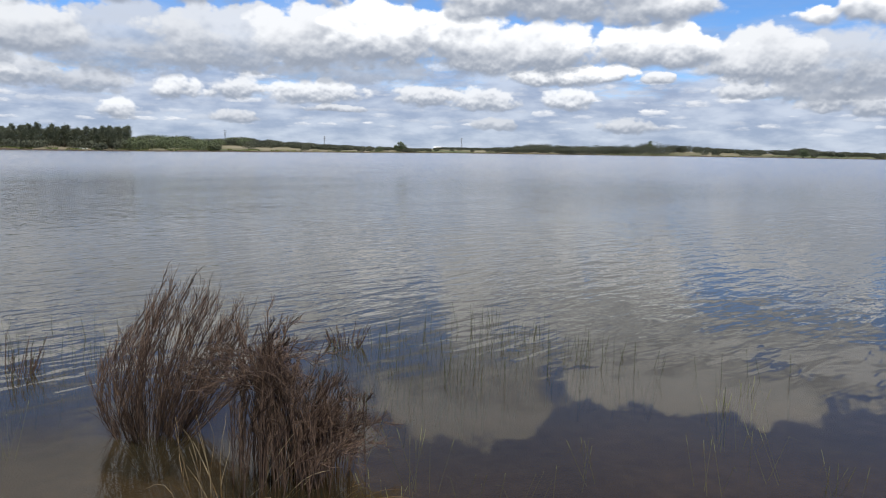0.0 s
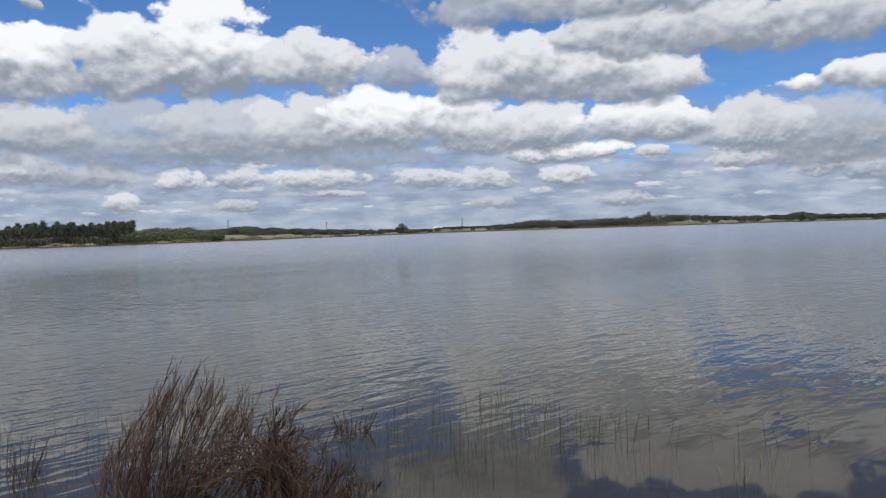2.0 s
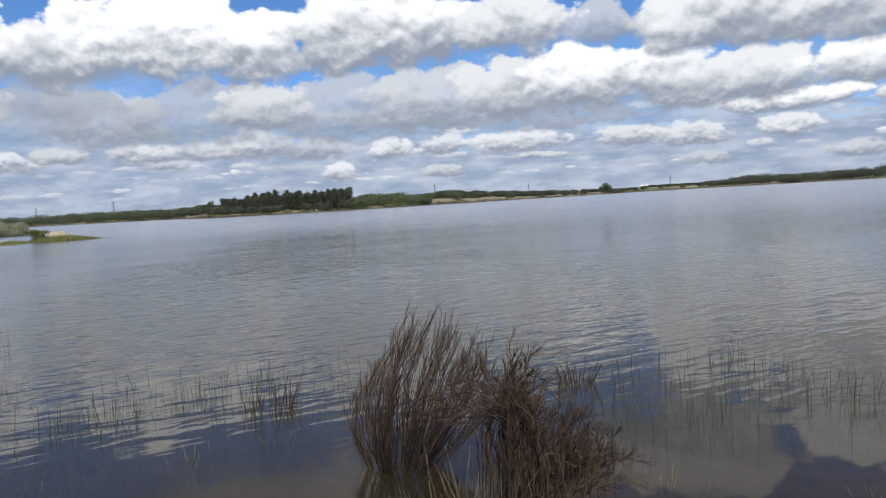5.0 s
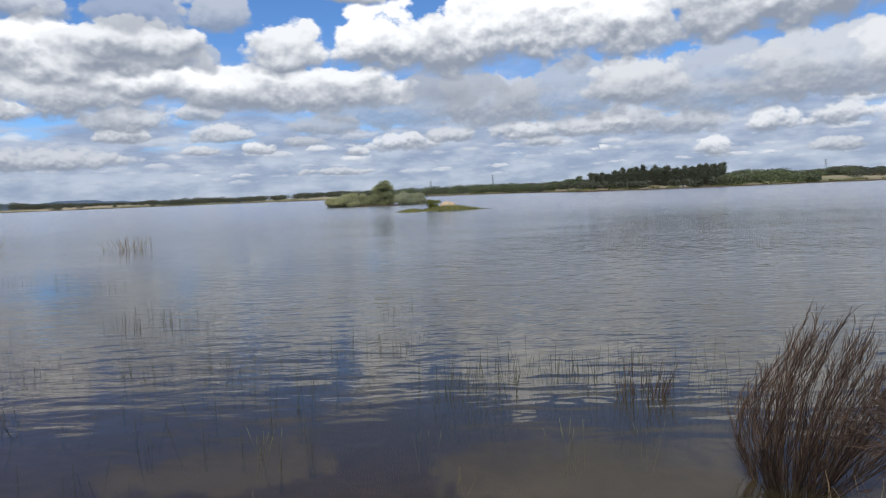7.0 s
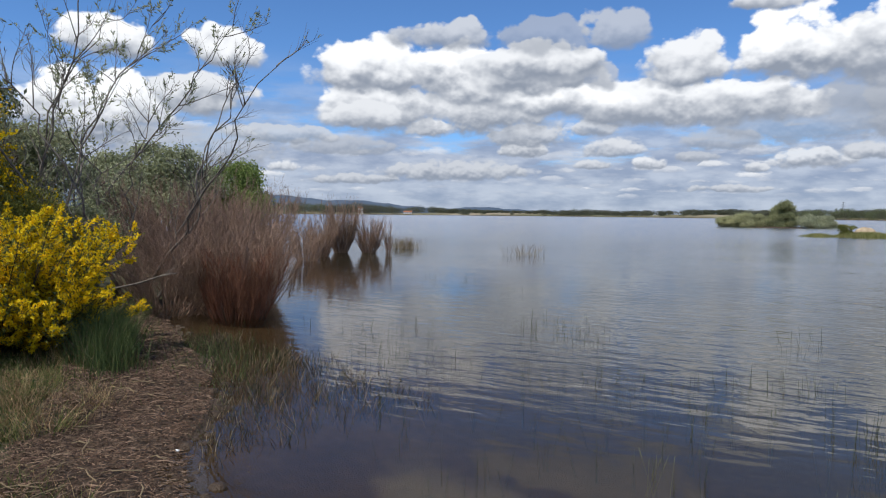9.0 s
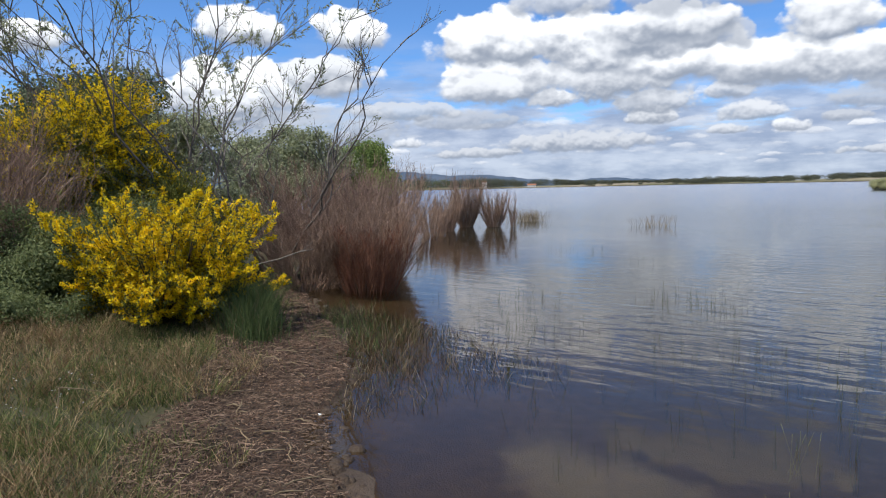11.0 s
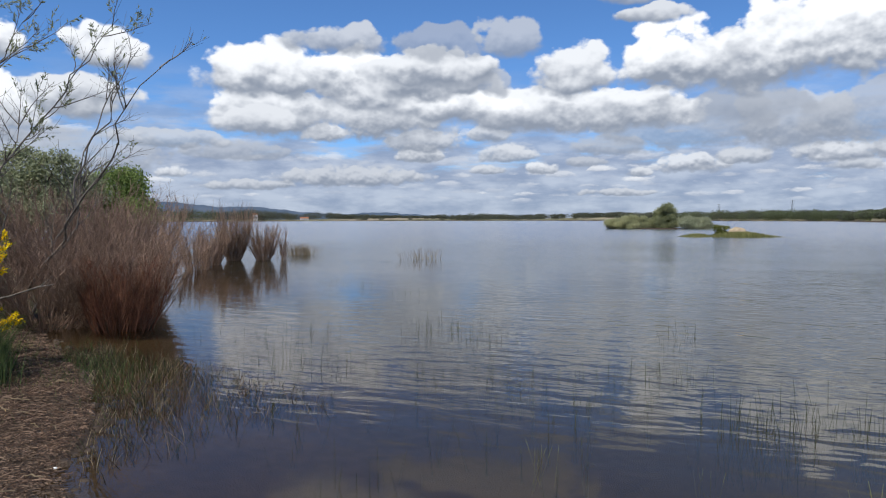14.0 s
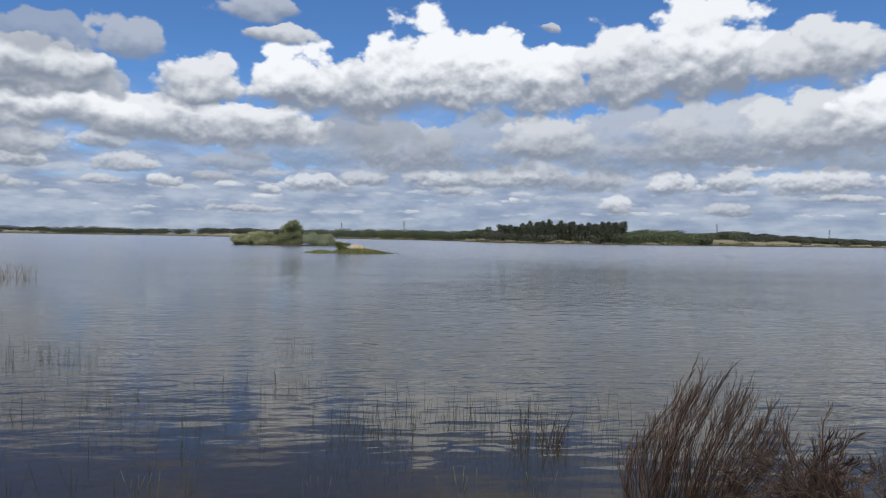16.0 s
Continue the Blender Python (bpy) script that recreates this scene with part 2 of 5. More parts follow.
    for a, base, w, h, tone in sorted(named, key=lambda c: c[1]):
        e, up, w = base + 0.30 * h, 0.72 * h, 1.10 * w
        after = v_(t, "MULTIPLY_ADD", col, (0.0, 0.0, 1e-6), qw)  # each waits for those behind it
        s = v_(t, "MULTIPLY_ADD", after, (1 / w, 1 / up, 0.0), (-a / w, -e / up, 0.0))
        bent = v_(t, "MAXIMUM", s, v_(t, "MULTIPLY", s, (-1.0, -1.9, 0.0)))
        f = m_(t, "SUBTRACT", ragged, v_(t, "DOT_PRODUCT", bent, bent))
        rise = parts_(t, s)[1]
        hit = step_(t, f, 0.0, step_(t, rise, -0.45, 0.45, 1.0, 0.34 if base > 5.0 else 0.62), 0.0, min(1.0, 0.35 + 0.9 * tone) * (1.0 if base > 5.0 else 0.9))
        lit = step_(t, m_(t, "MULTIPLY_ADD", rise, 1.25, shade), -0.52, 0.78, 0.0, tone ** 1.4 * (0.74 if base < 5.0 else 1.0))
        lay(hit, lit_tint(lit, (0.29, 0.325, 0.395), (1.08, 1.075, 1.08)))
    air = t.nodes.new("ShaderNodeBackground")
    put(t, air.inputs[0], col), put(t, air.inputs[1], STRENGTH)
    put(t, t.nodes.new("ShaderNodeOutputWorld").inputs[0], air.outputs[0])


build_world()

sun = new("sun", bpy.data.lights.new("sun", "SUN"))
sun.data.energy, sun.data.angle, sun.data.color = 4.2, radians(1.5), (1.0, 0.95, 0.87)
_a, _e = radians(SUN_BEARING), radians(SUN_HEIGHT)
sun.matrix_world = look((-40 * math.sin(_a), 40 * math.cos(_a), 60), Vector((-40 * math.sin(_a), 40 * math.cos(_a), 60))
                        - Vector((-math.sin(_a) * math.cos(_e), math.cos(_a) * math.cos(_e), math.sin(_e))))


# ---- materials ----
def surface(name, build):
    mat = bpy.data.materials.new(name)
    mat.use_nodes = True
    t = mat.node_tree
    t.nodes.clear()
    out = t.nodes.new("ShaderNodeOutputMaterial")
    put(t, out.inputs[0], build(t))
    return mat


def principled(t, color, rough=0.7, normal=None, metal=0.0, through_light=0.0):
    b = t.nodes.new("ShaderNodeBsdfPrincipled")
    put(t, b.inputs["Base Color"], (*color, 1) if isinstance(color, tuple) else color)
    put(t, b.inputs["Roughness"], rough), put(t, b.inputs["Metallic"], metal), put(t, b.inputs["Normal"], normal)
    b.inputs["Specular IOR Level"].default_value = 0.25
    if through_light:
        tr = t.nodes.new("ShaderNodeBsdfTranslucent")
        put(t, tr.inputs[0], (*color, 1) if isinstance(color, tuple) else color)
        mx = t.nodes.new("ShaderNodeMixShader")
        put(t, mx.inputs[0], through_light), put(t, mx.inputs[1], b.outputs[0]), put(t, mx.inputs[2], tr.outputs[0])
        return mx.outputs[0]
    return b.outputs[0]


def bump(t, height, strength, distance):
    n = t.nodes.new("ShaderNodeBump")
    put(t, n.inputs["Strength"], strength), put(t, n.inputs["Distance"], distance), put(t, n.inputs["Height"], height)
    return n.outputs[0]


def where(t):
    return t.nodes.new("ShaderNodeNewGeometry").outputs["Position"]


def island(t):
    return t.nodes.new("ShaderNodeNewGeometry").outputs["Random Per Island"]


def plant(name, dark, mid, pale, rough=0.75, through_light=0.33, patch=1.2):
    """Blades, leaves and twigs: each piece has its own tone, and whole patches differ a little."""
    def build(t):
        c = ramp(t, island(t), (0.0, dark), (0.5, mid), (1.0, pale))
        p = noise_(t, where(t), patch, 3.0)
        c = mixc(t, 1.0, c, ramp(t, p, (0.3, (0.72, 0.74, 0.7)), (0.7, (1.2, 1.16, 1.1))), "MULTIPLY")
        return principled(t, c, rough, through_light=through_light)
    return surface(name, build)


def bark(name, dark, pale, scale=14.0):
    def build(t):
        n = noise_(t, v_(t, "MULTIPLY", where(t), (1.0, 1.0, 0.25)), scale, 5.0, 0.65)
        return principled(t, ramp(t, n, (0.3, dark), (0.7, pale)), 0.9, bump(t, n, 0.6, 0.01))
    return surface(name, build)


DRY_TWIG = plant("dry_twig", (0.025, 0.016, 0.012), (0.057, 0.036, 0.027), (0.135, 0.090, 0.064), through_light=0.0)
DEAD_STRAW = plant("dead_straw", (0.108, 0.077, 0.045), (0.216, 0.162, 0.099), (0.378, 0.306, 0.198), through_light=0.1)
RUSH = plant("rush", (0.020, 0.026, 0.012), (0.045, 0.055, 0.022), (0.10, 0.095, 0.045), through_light=0.1)
PALE_RUSH = plant("pale_rush", (0.104, 0.130, 0.039), (0.208, 0.221, 0.078), (0.390, 0.351, 0.156), through_light=0.2)
DRIFT = plant("drift", (0.030, 0.017, 0.011), (0.092, 0.054, 0.036), (0.270, 0.185, 0.130), through_light=0.0, patch=5.0)
GRASS = plant("grass", (0.036, 0.060, 0.016), (0.104, 0.136, 0.036), (0.275, 0.255, 0.106), patch=2.2)
LUSH_GRASS = plant("lush_grass", (0.045, 0.075, 0.028), (0.09, 0.13, 0.046), (0.16, 0.20, 0.075))
BANK_LEAF = plant("bank_leaf", (0.100, 0.130, 0.052), (0.170, 0.205, 0.084), (0.28, 0.31, 0.145), through_light=0.42)
SEED_GRASS = plant("seed_grass", (0.12, 0.072, 0.038), (0.28, 0.185, 0.100), (0.52, 0.39, 0.22), patch=2.2)
FLOWER = plant("broom_flower", (0.720, 0.500, 0.004), (0.900, 0.660, 0.008), (0.940, 0.760, 0.020), 0.6, 0.42, 2.5)
BROOM_GREEN = plant("broom_green", (0.084, 0.102, 0.026), (0.168, 0.186, 0.048), (0.264, 0.264, 0.078))
WILLOW_LEAF = plant("willow_leaf", (0.184, 0.207, 0.115), (0.299, 0.322, 0.196), (0.460, 0.483, 0.310), through_light=0.45)
TREE_LEAF = plant("tree_leaf", (0.11, 0.16, 0.045), (0.19, 0.26, 0.075), (0.30, 0.37, 0.12), through_light=0.45)
OLIVE_LEAF = plant("olive_leaf", (0.20, 0.22, 0.115), (0.29, 0.31, 0.165), (0.40, 0.41, 0.235), through_light=0.4, patch=0.4)
DARK_LEAF = plant("dark_leaf", (0.060, 0.082, 0.048), (0.108, 0.134, 0.077), (0.180, 0.204, 0.120))
# far woods and pine needles: greyed and lightened, distance haze put into the colour
FAR_HAZE_LEAF = plant("far_haze_leaf", (0.066, 0.074, 0.054), (0.088, 0.096, 0.066), (0.118, 0.122, 0.084), through_light=0.2, patch=0.06)
FAR_GREEN = plant("far_green", (0.082, 0.100, 0.054), (0.108, 0.130, 0.068), (0.140, 0.158, 0.084), through_light=0.25, patch=0.06)
PINE_NEEDLE = plant("pine_needle", (0.066, 0.078, 0.056), (0.108, 0.122, 0.084), (0.17, 0.18, 0.12), patch=0.1)
ISLAND_LEAF = plant("island_leaf", (0.27, 0.28, 0.155), (0.39, 0.40, 0.23), (0.53, 0.53, 0.33), through_light=0.42, patch=0.4)
SILVER_LEAF = plant("silver_leaf", (0.26, 0.29, 0.19), (0.38, 0.405, 0.275), (0.52, 0.53, 0.38), through_light=0.42, patch=0.4)
BROWN_TWIG = plant("brown_twig", (0.117, 0.072, 0.053), (0.228, 0.148, 0.110), (0.424, 0.302, 0.233), through_light=0.0)
RED_TWIG = plant("red_twig", (0.085, 0.036, 0.022), (0.18, 0.076, 0.046), (0.32, 0.155, 0.098), through_light=0.0)
GREY_TWIG = plant("grey_twig", (0.10, 0.085, 0.07), (0.20, 0.175, 0.15), (0.33, 0.30, 0.26), through_light=0.0)
GREY_BARK = bark("grey_bark", (0.07, 0.06, 0.05), (0.24, 0.21, 0.18))
BROWN_BARK = bark("brown_bark", (0.035, 0.025, 0.018), (0.11, 0.08, 0.055))


def build_ground(t):
    p = where(t)
    grass = t.nodes.new("ShaderNodeAttribute")
    grass.attribute_name = "turf"
    big, small, grit = noise_(t, p, 0.9, 4.0), noise_(t, p, 9.0, 6.0, 0.6), noise_(t, p, 60.0, 3.0)
    mud = ramp(t, mixf(t, 0.5, big, small), (0.3, (0.040, 0.029, 0.019)), (0.5, (0.075, 0.055, 0.036)), (0.72, (0.135, 0.103, 0.07)))
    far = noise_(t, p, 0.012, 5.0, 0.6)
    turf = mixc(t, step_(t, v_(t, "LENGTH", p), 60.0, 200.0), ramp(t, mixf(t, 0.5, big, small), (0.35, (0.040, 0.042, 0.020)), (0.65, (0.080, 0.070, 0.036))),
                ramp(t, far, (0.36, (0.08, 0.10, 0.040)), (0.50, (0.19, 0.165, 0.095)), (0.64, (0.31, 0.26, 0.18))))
    blend = step_(t, m_(t, "MULTIPLY_ADD", small, 0.5, grass.outputs["Fac"]), 0.55, 0.95)
    wet = step_(t, m_(t, "MULTIPLY_ADD", small, 0.05, parts_(t, p)[2]), 0.045, 0.10, 1.0, 0.0)
    strand = step_(t, parts_(t, p)[2], -0.03, 0.02)
    mud = mixc(t, strand, mud, mixc(t, 1.0, mud, (0.80, 0.72, 0.68), "MULTIPLY"))
    c = mixc(t, blend, mud, turf)
    return principled(t, c, step_(t, wet, 0.0, 1.0, 0.95, 0.55), bump(t, mixf(t, 0.6, small, grit), 0.7, 0.03))


def build_water(t):
    p = where(t)
    depth = t.nodes.new("ShaderNodeAttribute")
    depth.attribute_name = "depth"
    x, y, z = parts_(t, p)
    r = v_(t, "LENGTH", p)
    # ripples travel towards the shore; calm in the lee close to the bank
    turn = t.nodes.new("ShaderNodeVectorRotate")
    turn.rotation_type = "Z_AXIS"
    put(t, turn.inputs["Vector"], p), put(t, turn.inputs["Angle"], radians(-14.0))
    along = turn.outputs[0]
    swell = noise_(t, v_(t, "MULTIPLY", along, (0.55, 1.6, 1.0)), 2.5, 2.0, 0.45, 0.3)
    ripple = noise_(t, v_(t, "MULTIPLY", along, (0.6, 1.5, 1.0)), 3.1, 2.5, 0.5, 0.6)
    chop = noise_(t, v_(t, "MULTIPLY", along, (0.6, 1.5, 1.0)), 5.5, 3.0, 0.5, 0.3)
    roll_ = noise_(t, v_(t, "MULTIPLY", along, (0.5, 1.0, 1.0)), 0.45, 3.0, 0.5)
    patches = noise_(t, v_(t, "MULTIPLY", along, (0.35, 1.0, 1.0)), 0.16, 3.0, 0.55)
    reach = m_(t, "ADD", r, m_(t, "MULTIPLY_ADD", patches, 5.0, -2.5))
    lee = step_(t, reach, 4.8, 9.0, 0.02, 1.0)
    edge = m_(t, "MULTIPLY", step_(t, reach, 4.5, 6.0), step_(t, reach, 22.0, 8.0, 0.25, 1.0))
    gust = step_(t, patches, 0.30, 0.65, 0.45, 1.0)
    h = m_(t, "ADD", m_(t, "MULTIPLY", ripple, 0.015), m_(t, "MULTIPLY", chop, 0.0035))
    h = m_(t, "MULTIPLY", m_(t, "MULTIPLY", h, lee), gust)
    h = m_(t, "MULTIPLY", h, m_(t, "MULTIPLY", step_(t, r, 9.0, 30.0, 1.0, 1.9), step_(t, r, 35.0, 130.0, 1.0, 0.12)))
    h = m_(t, "ADD", h, m_(t, "MULTIPLY", m_(t, "MULTIPLY", swell, 0.011), edge))
    h = m_(t, "ADD", h, m_(t, "MULTIPLY", m_(t, "MULTIPLY", roll_, 0.022), lee))
    # the bank shelters the water to the left
    shelter = step_(t, m_(t, "MULTIPLY_ADD", y, -0.25, m_(t, "MULTIPLY_ADD", patches, 6.0, x)), -9.0, -3.0, 0.30, 1.0)
    h = m_(t, "MULTIPLY", h, shelter)
    n = bump(t, h, 1.0, 1.0)
    gloss = t.nodes.new("ShaderNodeBsdfGlossy")
    put(t, gloss.inputs["Roughness"], step_(t, r, 6.0, 80.0, 0.015, 0.22)), put(t, gloss.inputs["Normal"], n)
    put(t, gloss.inputs["Color"], (0.85, 0.85, 0.86, 1))
    murk = t.nodes.new("ShaderNodeBsdfDiffuse")
    silt = noise_(t, p, 0.05, 3.0)
    put(t, murk.inputs[0], mixc(t, silt, (0.054, 0.047, 0.027), (0.078, 0.068, 0.041)))
    clear = t.nodes.new("ShaderNodeBsdfTransparent")
    put(t, clear.inputs[0], (0.74, 0.66, 0.52, 1))
    inside, skin = t.nodes.new("ShaderNodeMixShader"), t.nodes.new("ShaderNodeMixShader")
    put(t, inside.inputs[0], step_(t, depth.outputs["Fac"], 0.03, 0.75, 0.05, 0.97))
    put(t, inside.inputs[1], clear.outputs[0]), put(t, inside.inputs[2], murk.outputs[0])
    fres = t.nodes.new("ShaderNodeFresnel")
    put(t, fres.inputs["IOR"], 1.333), put(t, fres.inputs["Normal"], n)
    put(t, skin.inputs[0], fres.outputs[0])
    put(t, skin.inputs[1], inside.outputs[0]), put(t, skin.inputs[2], gloss.outputs[0])
    return skin.outputs[0]


GROUND = surface("ground", build_ground)
WATER = surface("lake_water", build_water)


def build_rock(t):
    n = noise_(t, where(t), 2.5, 6.0, 0.65)
    return principled(t, ramp(t, n, (0.3, (0.26, 0.19, 0.12)), (0.6, (0.48, 0.38, 0.25)), (0.8, (0.58, 0.49, 0.36))), 0.9, bump(t, n, 0.8, 0.1))


ROCK = surface("sandstone", build_rock)
PLASTER = surface("plaster", lambda t: principled(t, ramp(t, noise_(t, where(t), 1.5, 4.0), (0.3, (0.62, 0.60, 0.56)), (0.7, (0.80, 0.79, 0.76))), 0.8))
ROOF_TILE = surface("roof_tile", lambda t: principled(t, ramp(t, noise_(t, where(t), 3.0, 4.0), (0.3, (0.22, 0.09, 0.05)), (0.7, (0.36, 0.17, 0.10))), 0.8))
STEEL = surface("galvanised_steel", lambda t: principled(t, ramp(t, noise_(t, where(t), 2.0, 3.0), (0.3, (0.16, 0.17, 0.18)), (0.7, (0.28, 0.29, 0.31))), 0.5, metal=0.6))
PAINT = surface("white_paint", lambda t: principled(t, ramp(t, noise_(t, where(t), 4.0, 3.0), (0.3, (0.68, 0.68, 0.66)), (0.7, (0.82, 0.82, 0.80))), 0.45))
DARK_GLASS = surface("dark_opening", lambda t: principled(t, ramp(t, noise_(t, where(t), 4.0, 3.0), (0.3, (0.02, 0.02, 0.025)), (0.7, (0.05, 0.05, 0.06))), 0.2))


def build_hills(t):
    # the blue of distance haze is painted in, and the hills glow with it
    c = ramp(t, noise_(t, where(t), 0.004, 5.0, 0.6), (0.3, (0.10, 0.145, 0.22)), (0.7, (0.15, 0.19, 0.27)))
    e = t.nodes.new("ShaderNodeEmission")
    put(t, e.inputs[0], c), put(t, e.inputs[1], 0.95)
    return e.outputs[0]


HAZE_GLOW_HILLS = surface("haze_glow_hills", build_hills)


# ---- geometry helpers ----
rng = np.random.RandomState(7)


def unit(a):
    return a / np.maximum(np.linalg.norm(a, axis=-1, keepdims=True), 1e-9)


def tubes(paths, radii, sides=3):
    """Round rods along paths (k, n, 3) of radii (k, n)."""
    k, n, _ = paths.shape
    along = unit(np.gradient(paths, axis=1))
    ref = np.where(np.abs(along[..., 2:3]) > 0.9, np.array([1.0, 0.1, 0.0]), np.array([0.1, 0.0, 1.0]))
    u = unit(np.cross(along, ref))
    w = np.cross(along, u)
    ang = np.arange(sides) * 2 * np.pi / sides
    ring = np.cos(ang)[:, None] * u[:, :, None, :] + np.sin(ang)[:, None] * w[:, :, None, :]
    verts = (paths[:, :, None, :] + ring * radii[:, :, None, None]).reshape(-1, 3)
    i = np.arange(k)[:, None, None] * n * sides + np.arange(n - 1)[None, :, None] * sides + np.arange(sides)[None, None, :]
    j = np.arange(k)[:, None, None] * n * sides + np.arange(n - 1)[None, :, None] * sides + (np.arange(sides)[None, None, :] + 1) % sides
    return verts, np.stack([i, j, j + sides, i + sides], -1).reshape(-1, 4)


def blades(paths, widths):
    """Grass blades: tapered, folded along the middle."""
    k, n, _ = paths.shape
    a = rng.rand(k) * 2 * np.pi
    side = np.stack([np.cos(a), np.sin(a), 0 * a], -1)[:, None, :]
    fold = np.stack([-np.sin(a), np.cos(a), 0 * a], -1)[:, None, :]
    taper = np.linspace(1, 0.08, n)[None, :, None] * widths[:, None, None]
    v = np.stack([paths - side * taper, paths + fold * taper * 0.5, paths + side * taper], 2).reshape(-1, 3)
    s = np.arange(k)[:, None, None] * n * 3 + np.arange(n - 1)[None, :, None] * 3 + np.arange(2)[None, None, :]
    return v, np.stack([s, s + 1, s + 4, s + 3], -1).reshape(-1, 4)


def leaves(at, way, length, width, r=rng, face=None):
    """Leaves, bent across the middle: at (k, 3), way (k, 3)."""
    k = len(at)
    way = unit(way)
    side = unit(np.cross(way, unit(r.normal(size=(k, 3)) if face is None else face)))
    up = np.cross(side, way)
    l, w = (np.ones(k) * length)[:, None], (np.ones(k) * width)[:, None]
    v = np.stack([at, at + way * l * 0.45 + side * w * 0.5 + up * w * 0.18, at + way * l, at + way * l * 0.45 - side * w * 0.5 + up * w * 0.18], 1)
    return v.reshape(-1, 3), np.arange(k * 4).reshape(k, 4)


def merge(*pieces):
    vs, fs, o = [], [], 0
    for v, f in pieces:
        vs.append(v), fs.append(f + o)
        o += len(v)
    return np.concatenate(vs), np.concatenate(fs)


def mesh_of(name, geo, material, smooth=False):
    v, f = geo
    me = bpy.data.meshes.new(name)
    me.vertices.add(len(v))
    me.vertices.foreach_set("co", np.ascontiguousarray(v, dtype=np.float32).ravel())
    me.loops.add(f.size)
    me.loops.foreach_set("vertex_index", np.ascontiguousarray(f, dtype=np.int32).ravel())
    me.polygons.add(len(f))
    me.polygons.foreach_set("loop_start", np.arange(0, f.size, f.shape[1], dtype=np.int32))
    me.polygons.foreach_set("loop_total", np.full(len(f), f.shape[1], dtype=np.int32))
    me.polygons.foreach_set("use_smooth", np.full(len(f), smooth))
    me.materials.append(material)
    me.update(calc_edges=True)
    me.validate()
    return me


def part(name, geo, material, parent=None, label="", smooth=False, kind=""):
    """A numpy mesh or a bmesh as one mesh object under a thing or a part."""
    if isinstance(geo, bmesh.types.BMesh):
        me = bpy.data.meshes.new(name)
        geo.to_mesh(me)
        geo.free()
        me.materials.append(material)
        for p in me.polygons:
            p.use_smooth = smooth
    else:
        me = mesh_of(name, geo, material, smooth)
    ob = new(name, me)
    ob.parent = parent
    return tagged(ob, label, kind=kind)


def rods(name, paths, radii, sides, material, parent, label="", smooth=True):
    """Each path a part of its own."""
    for p, q in zip(paths, radii):
        part(name, tubes(p[None], q[None], sides), material, parent, label, smooth)


def thing(name, x, y, z, label, category, group="", turn=0.0):
    ob = new(name)
    ob.empty_display_size = 0.1
    ob.matrix_basis = pose(x, y, z, 0, 0, turn)
    return tagged(ob, label, category, group)


def stuff(name, geo, material, label, category, smooth=False):
    ob = new(name, mesh_of(name, geo, material, smooth))
    return tagged(ob, label, category, kind="stuff")


def polar(bearing, r):
    a = radians(bearing)
    return -r * math.sin(a), r * math.cos(a)


# ---- growth ----
def shoots(r, n, height, tilt, foot, n_pts=7, rise=0.35, wiggle=0.03, lean=(0.0, 0.0), short=0.5, bow=0.0):
    """n shoots out of one foot: they set out sideways and bend upwards; bow: how soon they turn upright."""
    a = r.rand(n) * 2 * np.pi
    th = np.radians(tilt) * np.sqrt(r.rand(n))
    way = np.stack([np.sin(th) * np.cos(a) + lean[0], np.sin(th) * np.sin(a) + lean[1], np.cos(th)], -1)
    length = height * (short + (1 - short) * r.rand(n)) / np.maximum(0.6, np.cos(th))
    s = np.linspace(0, 1, n_pts)[None, :, None]
    root = np.stack([np.cos(a), np.sin(a), 0 * a], -1) * (foot * np.sqrt(r.rand(n)))[:, None]
    out = s * (1 - bow) + bow * 0.66 * (1 - (1 - s) ** 2.2)
    p = root[:, None, :] + way[:, None, :] * np.concatenate([out, out, s], -1) * length[:, None, None]
    p = p + np.array([0, 0, 1.0]) * (s ** 2) * (length * rise * np.sin(th))[:, None, None]
    side = unit(r.normal(size=(n, 1, 3)))
    p = p + side * np.sin(s * (3 + 3 * r.rand(n, 1, 1)) + 6 * r.rand(n, 1, 1)) * wiggle * length[:, None, None] * s
    return p


def twigs(r, parents, per, length, spread, n_pts=5, start=0.25, up=0.5, wiggle=0.05):
    """Side twigs that leave their parents at an angle and turn up."""
    k, n, _ = parents.shape
    m = k * per
    who = np.repeat(np.arange(k), per)
    s = (start + (1 - start) * r.rand(m)) * (n - 1.001)
    i = s.astype(int)
    f = (s - i)[:, None]
    at = parents[who, i] * (1 - f) + parents[who, i + 1] * f
    way = unit(parents[who, i + 1] - parents[who, i])
    out = unit(np.cross(way, r.normal(size=(m, 3))))
    go = unit(way + out * spread * (0.5 + r.rand(m, 1)) + np.array([0, 0, up]))
    l = length * (0.4 + 0.6 * r.rand(m)) * (1.15 - 0.6 * s / n)
    q = np.linspace(0, 1, n_pts)[None, :, None]
    p = at[:, None, :] + go[:, None, :] * q * l[:, None, None]
    p = p + np.array([0, 0, 1.0]) * q ** 2 * (l * 0.25 * up)[:, None, None]
    return p + unit(r.normal(size=(m, 1, 3))) * q * (1 - q) * 4 * wiggle * l[:, None, None] * r.normal(size=(m, 1, 1))


def taper(paths, r0, r1):
    k, n, _ = paths.shape
    return np.linspace(r0, r1, n)[None, :] * np.ones((k, 1))


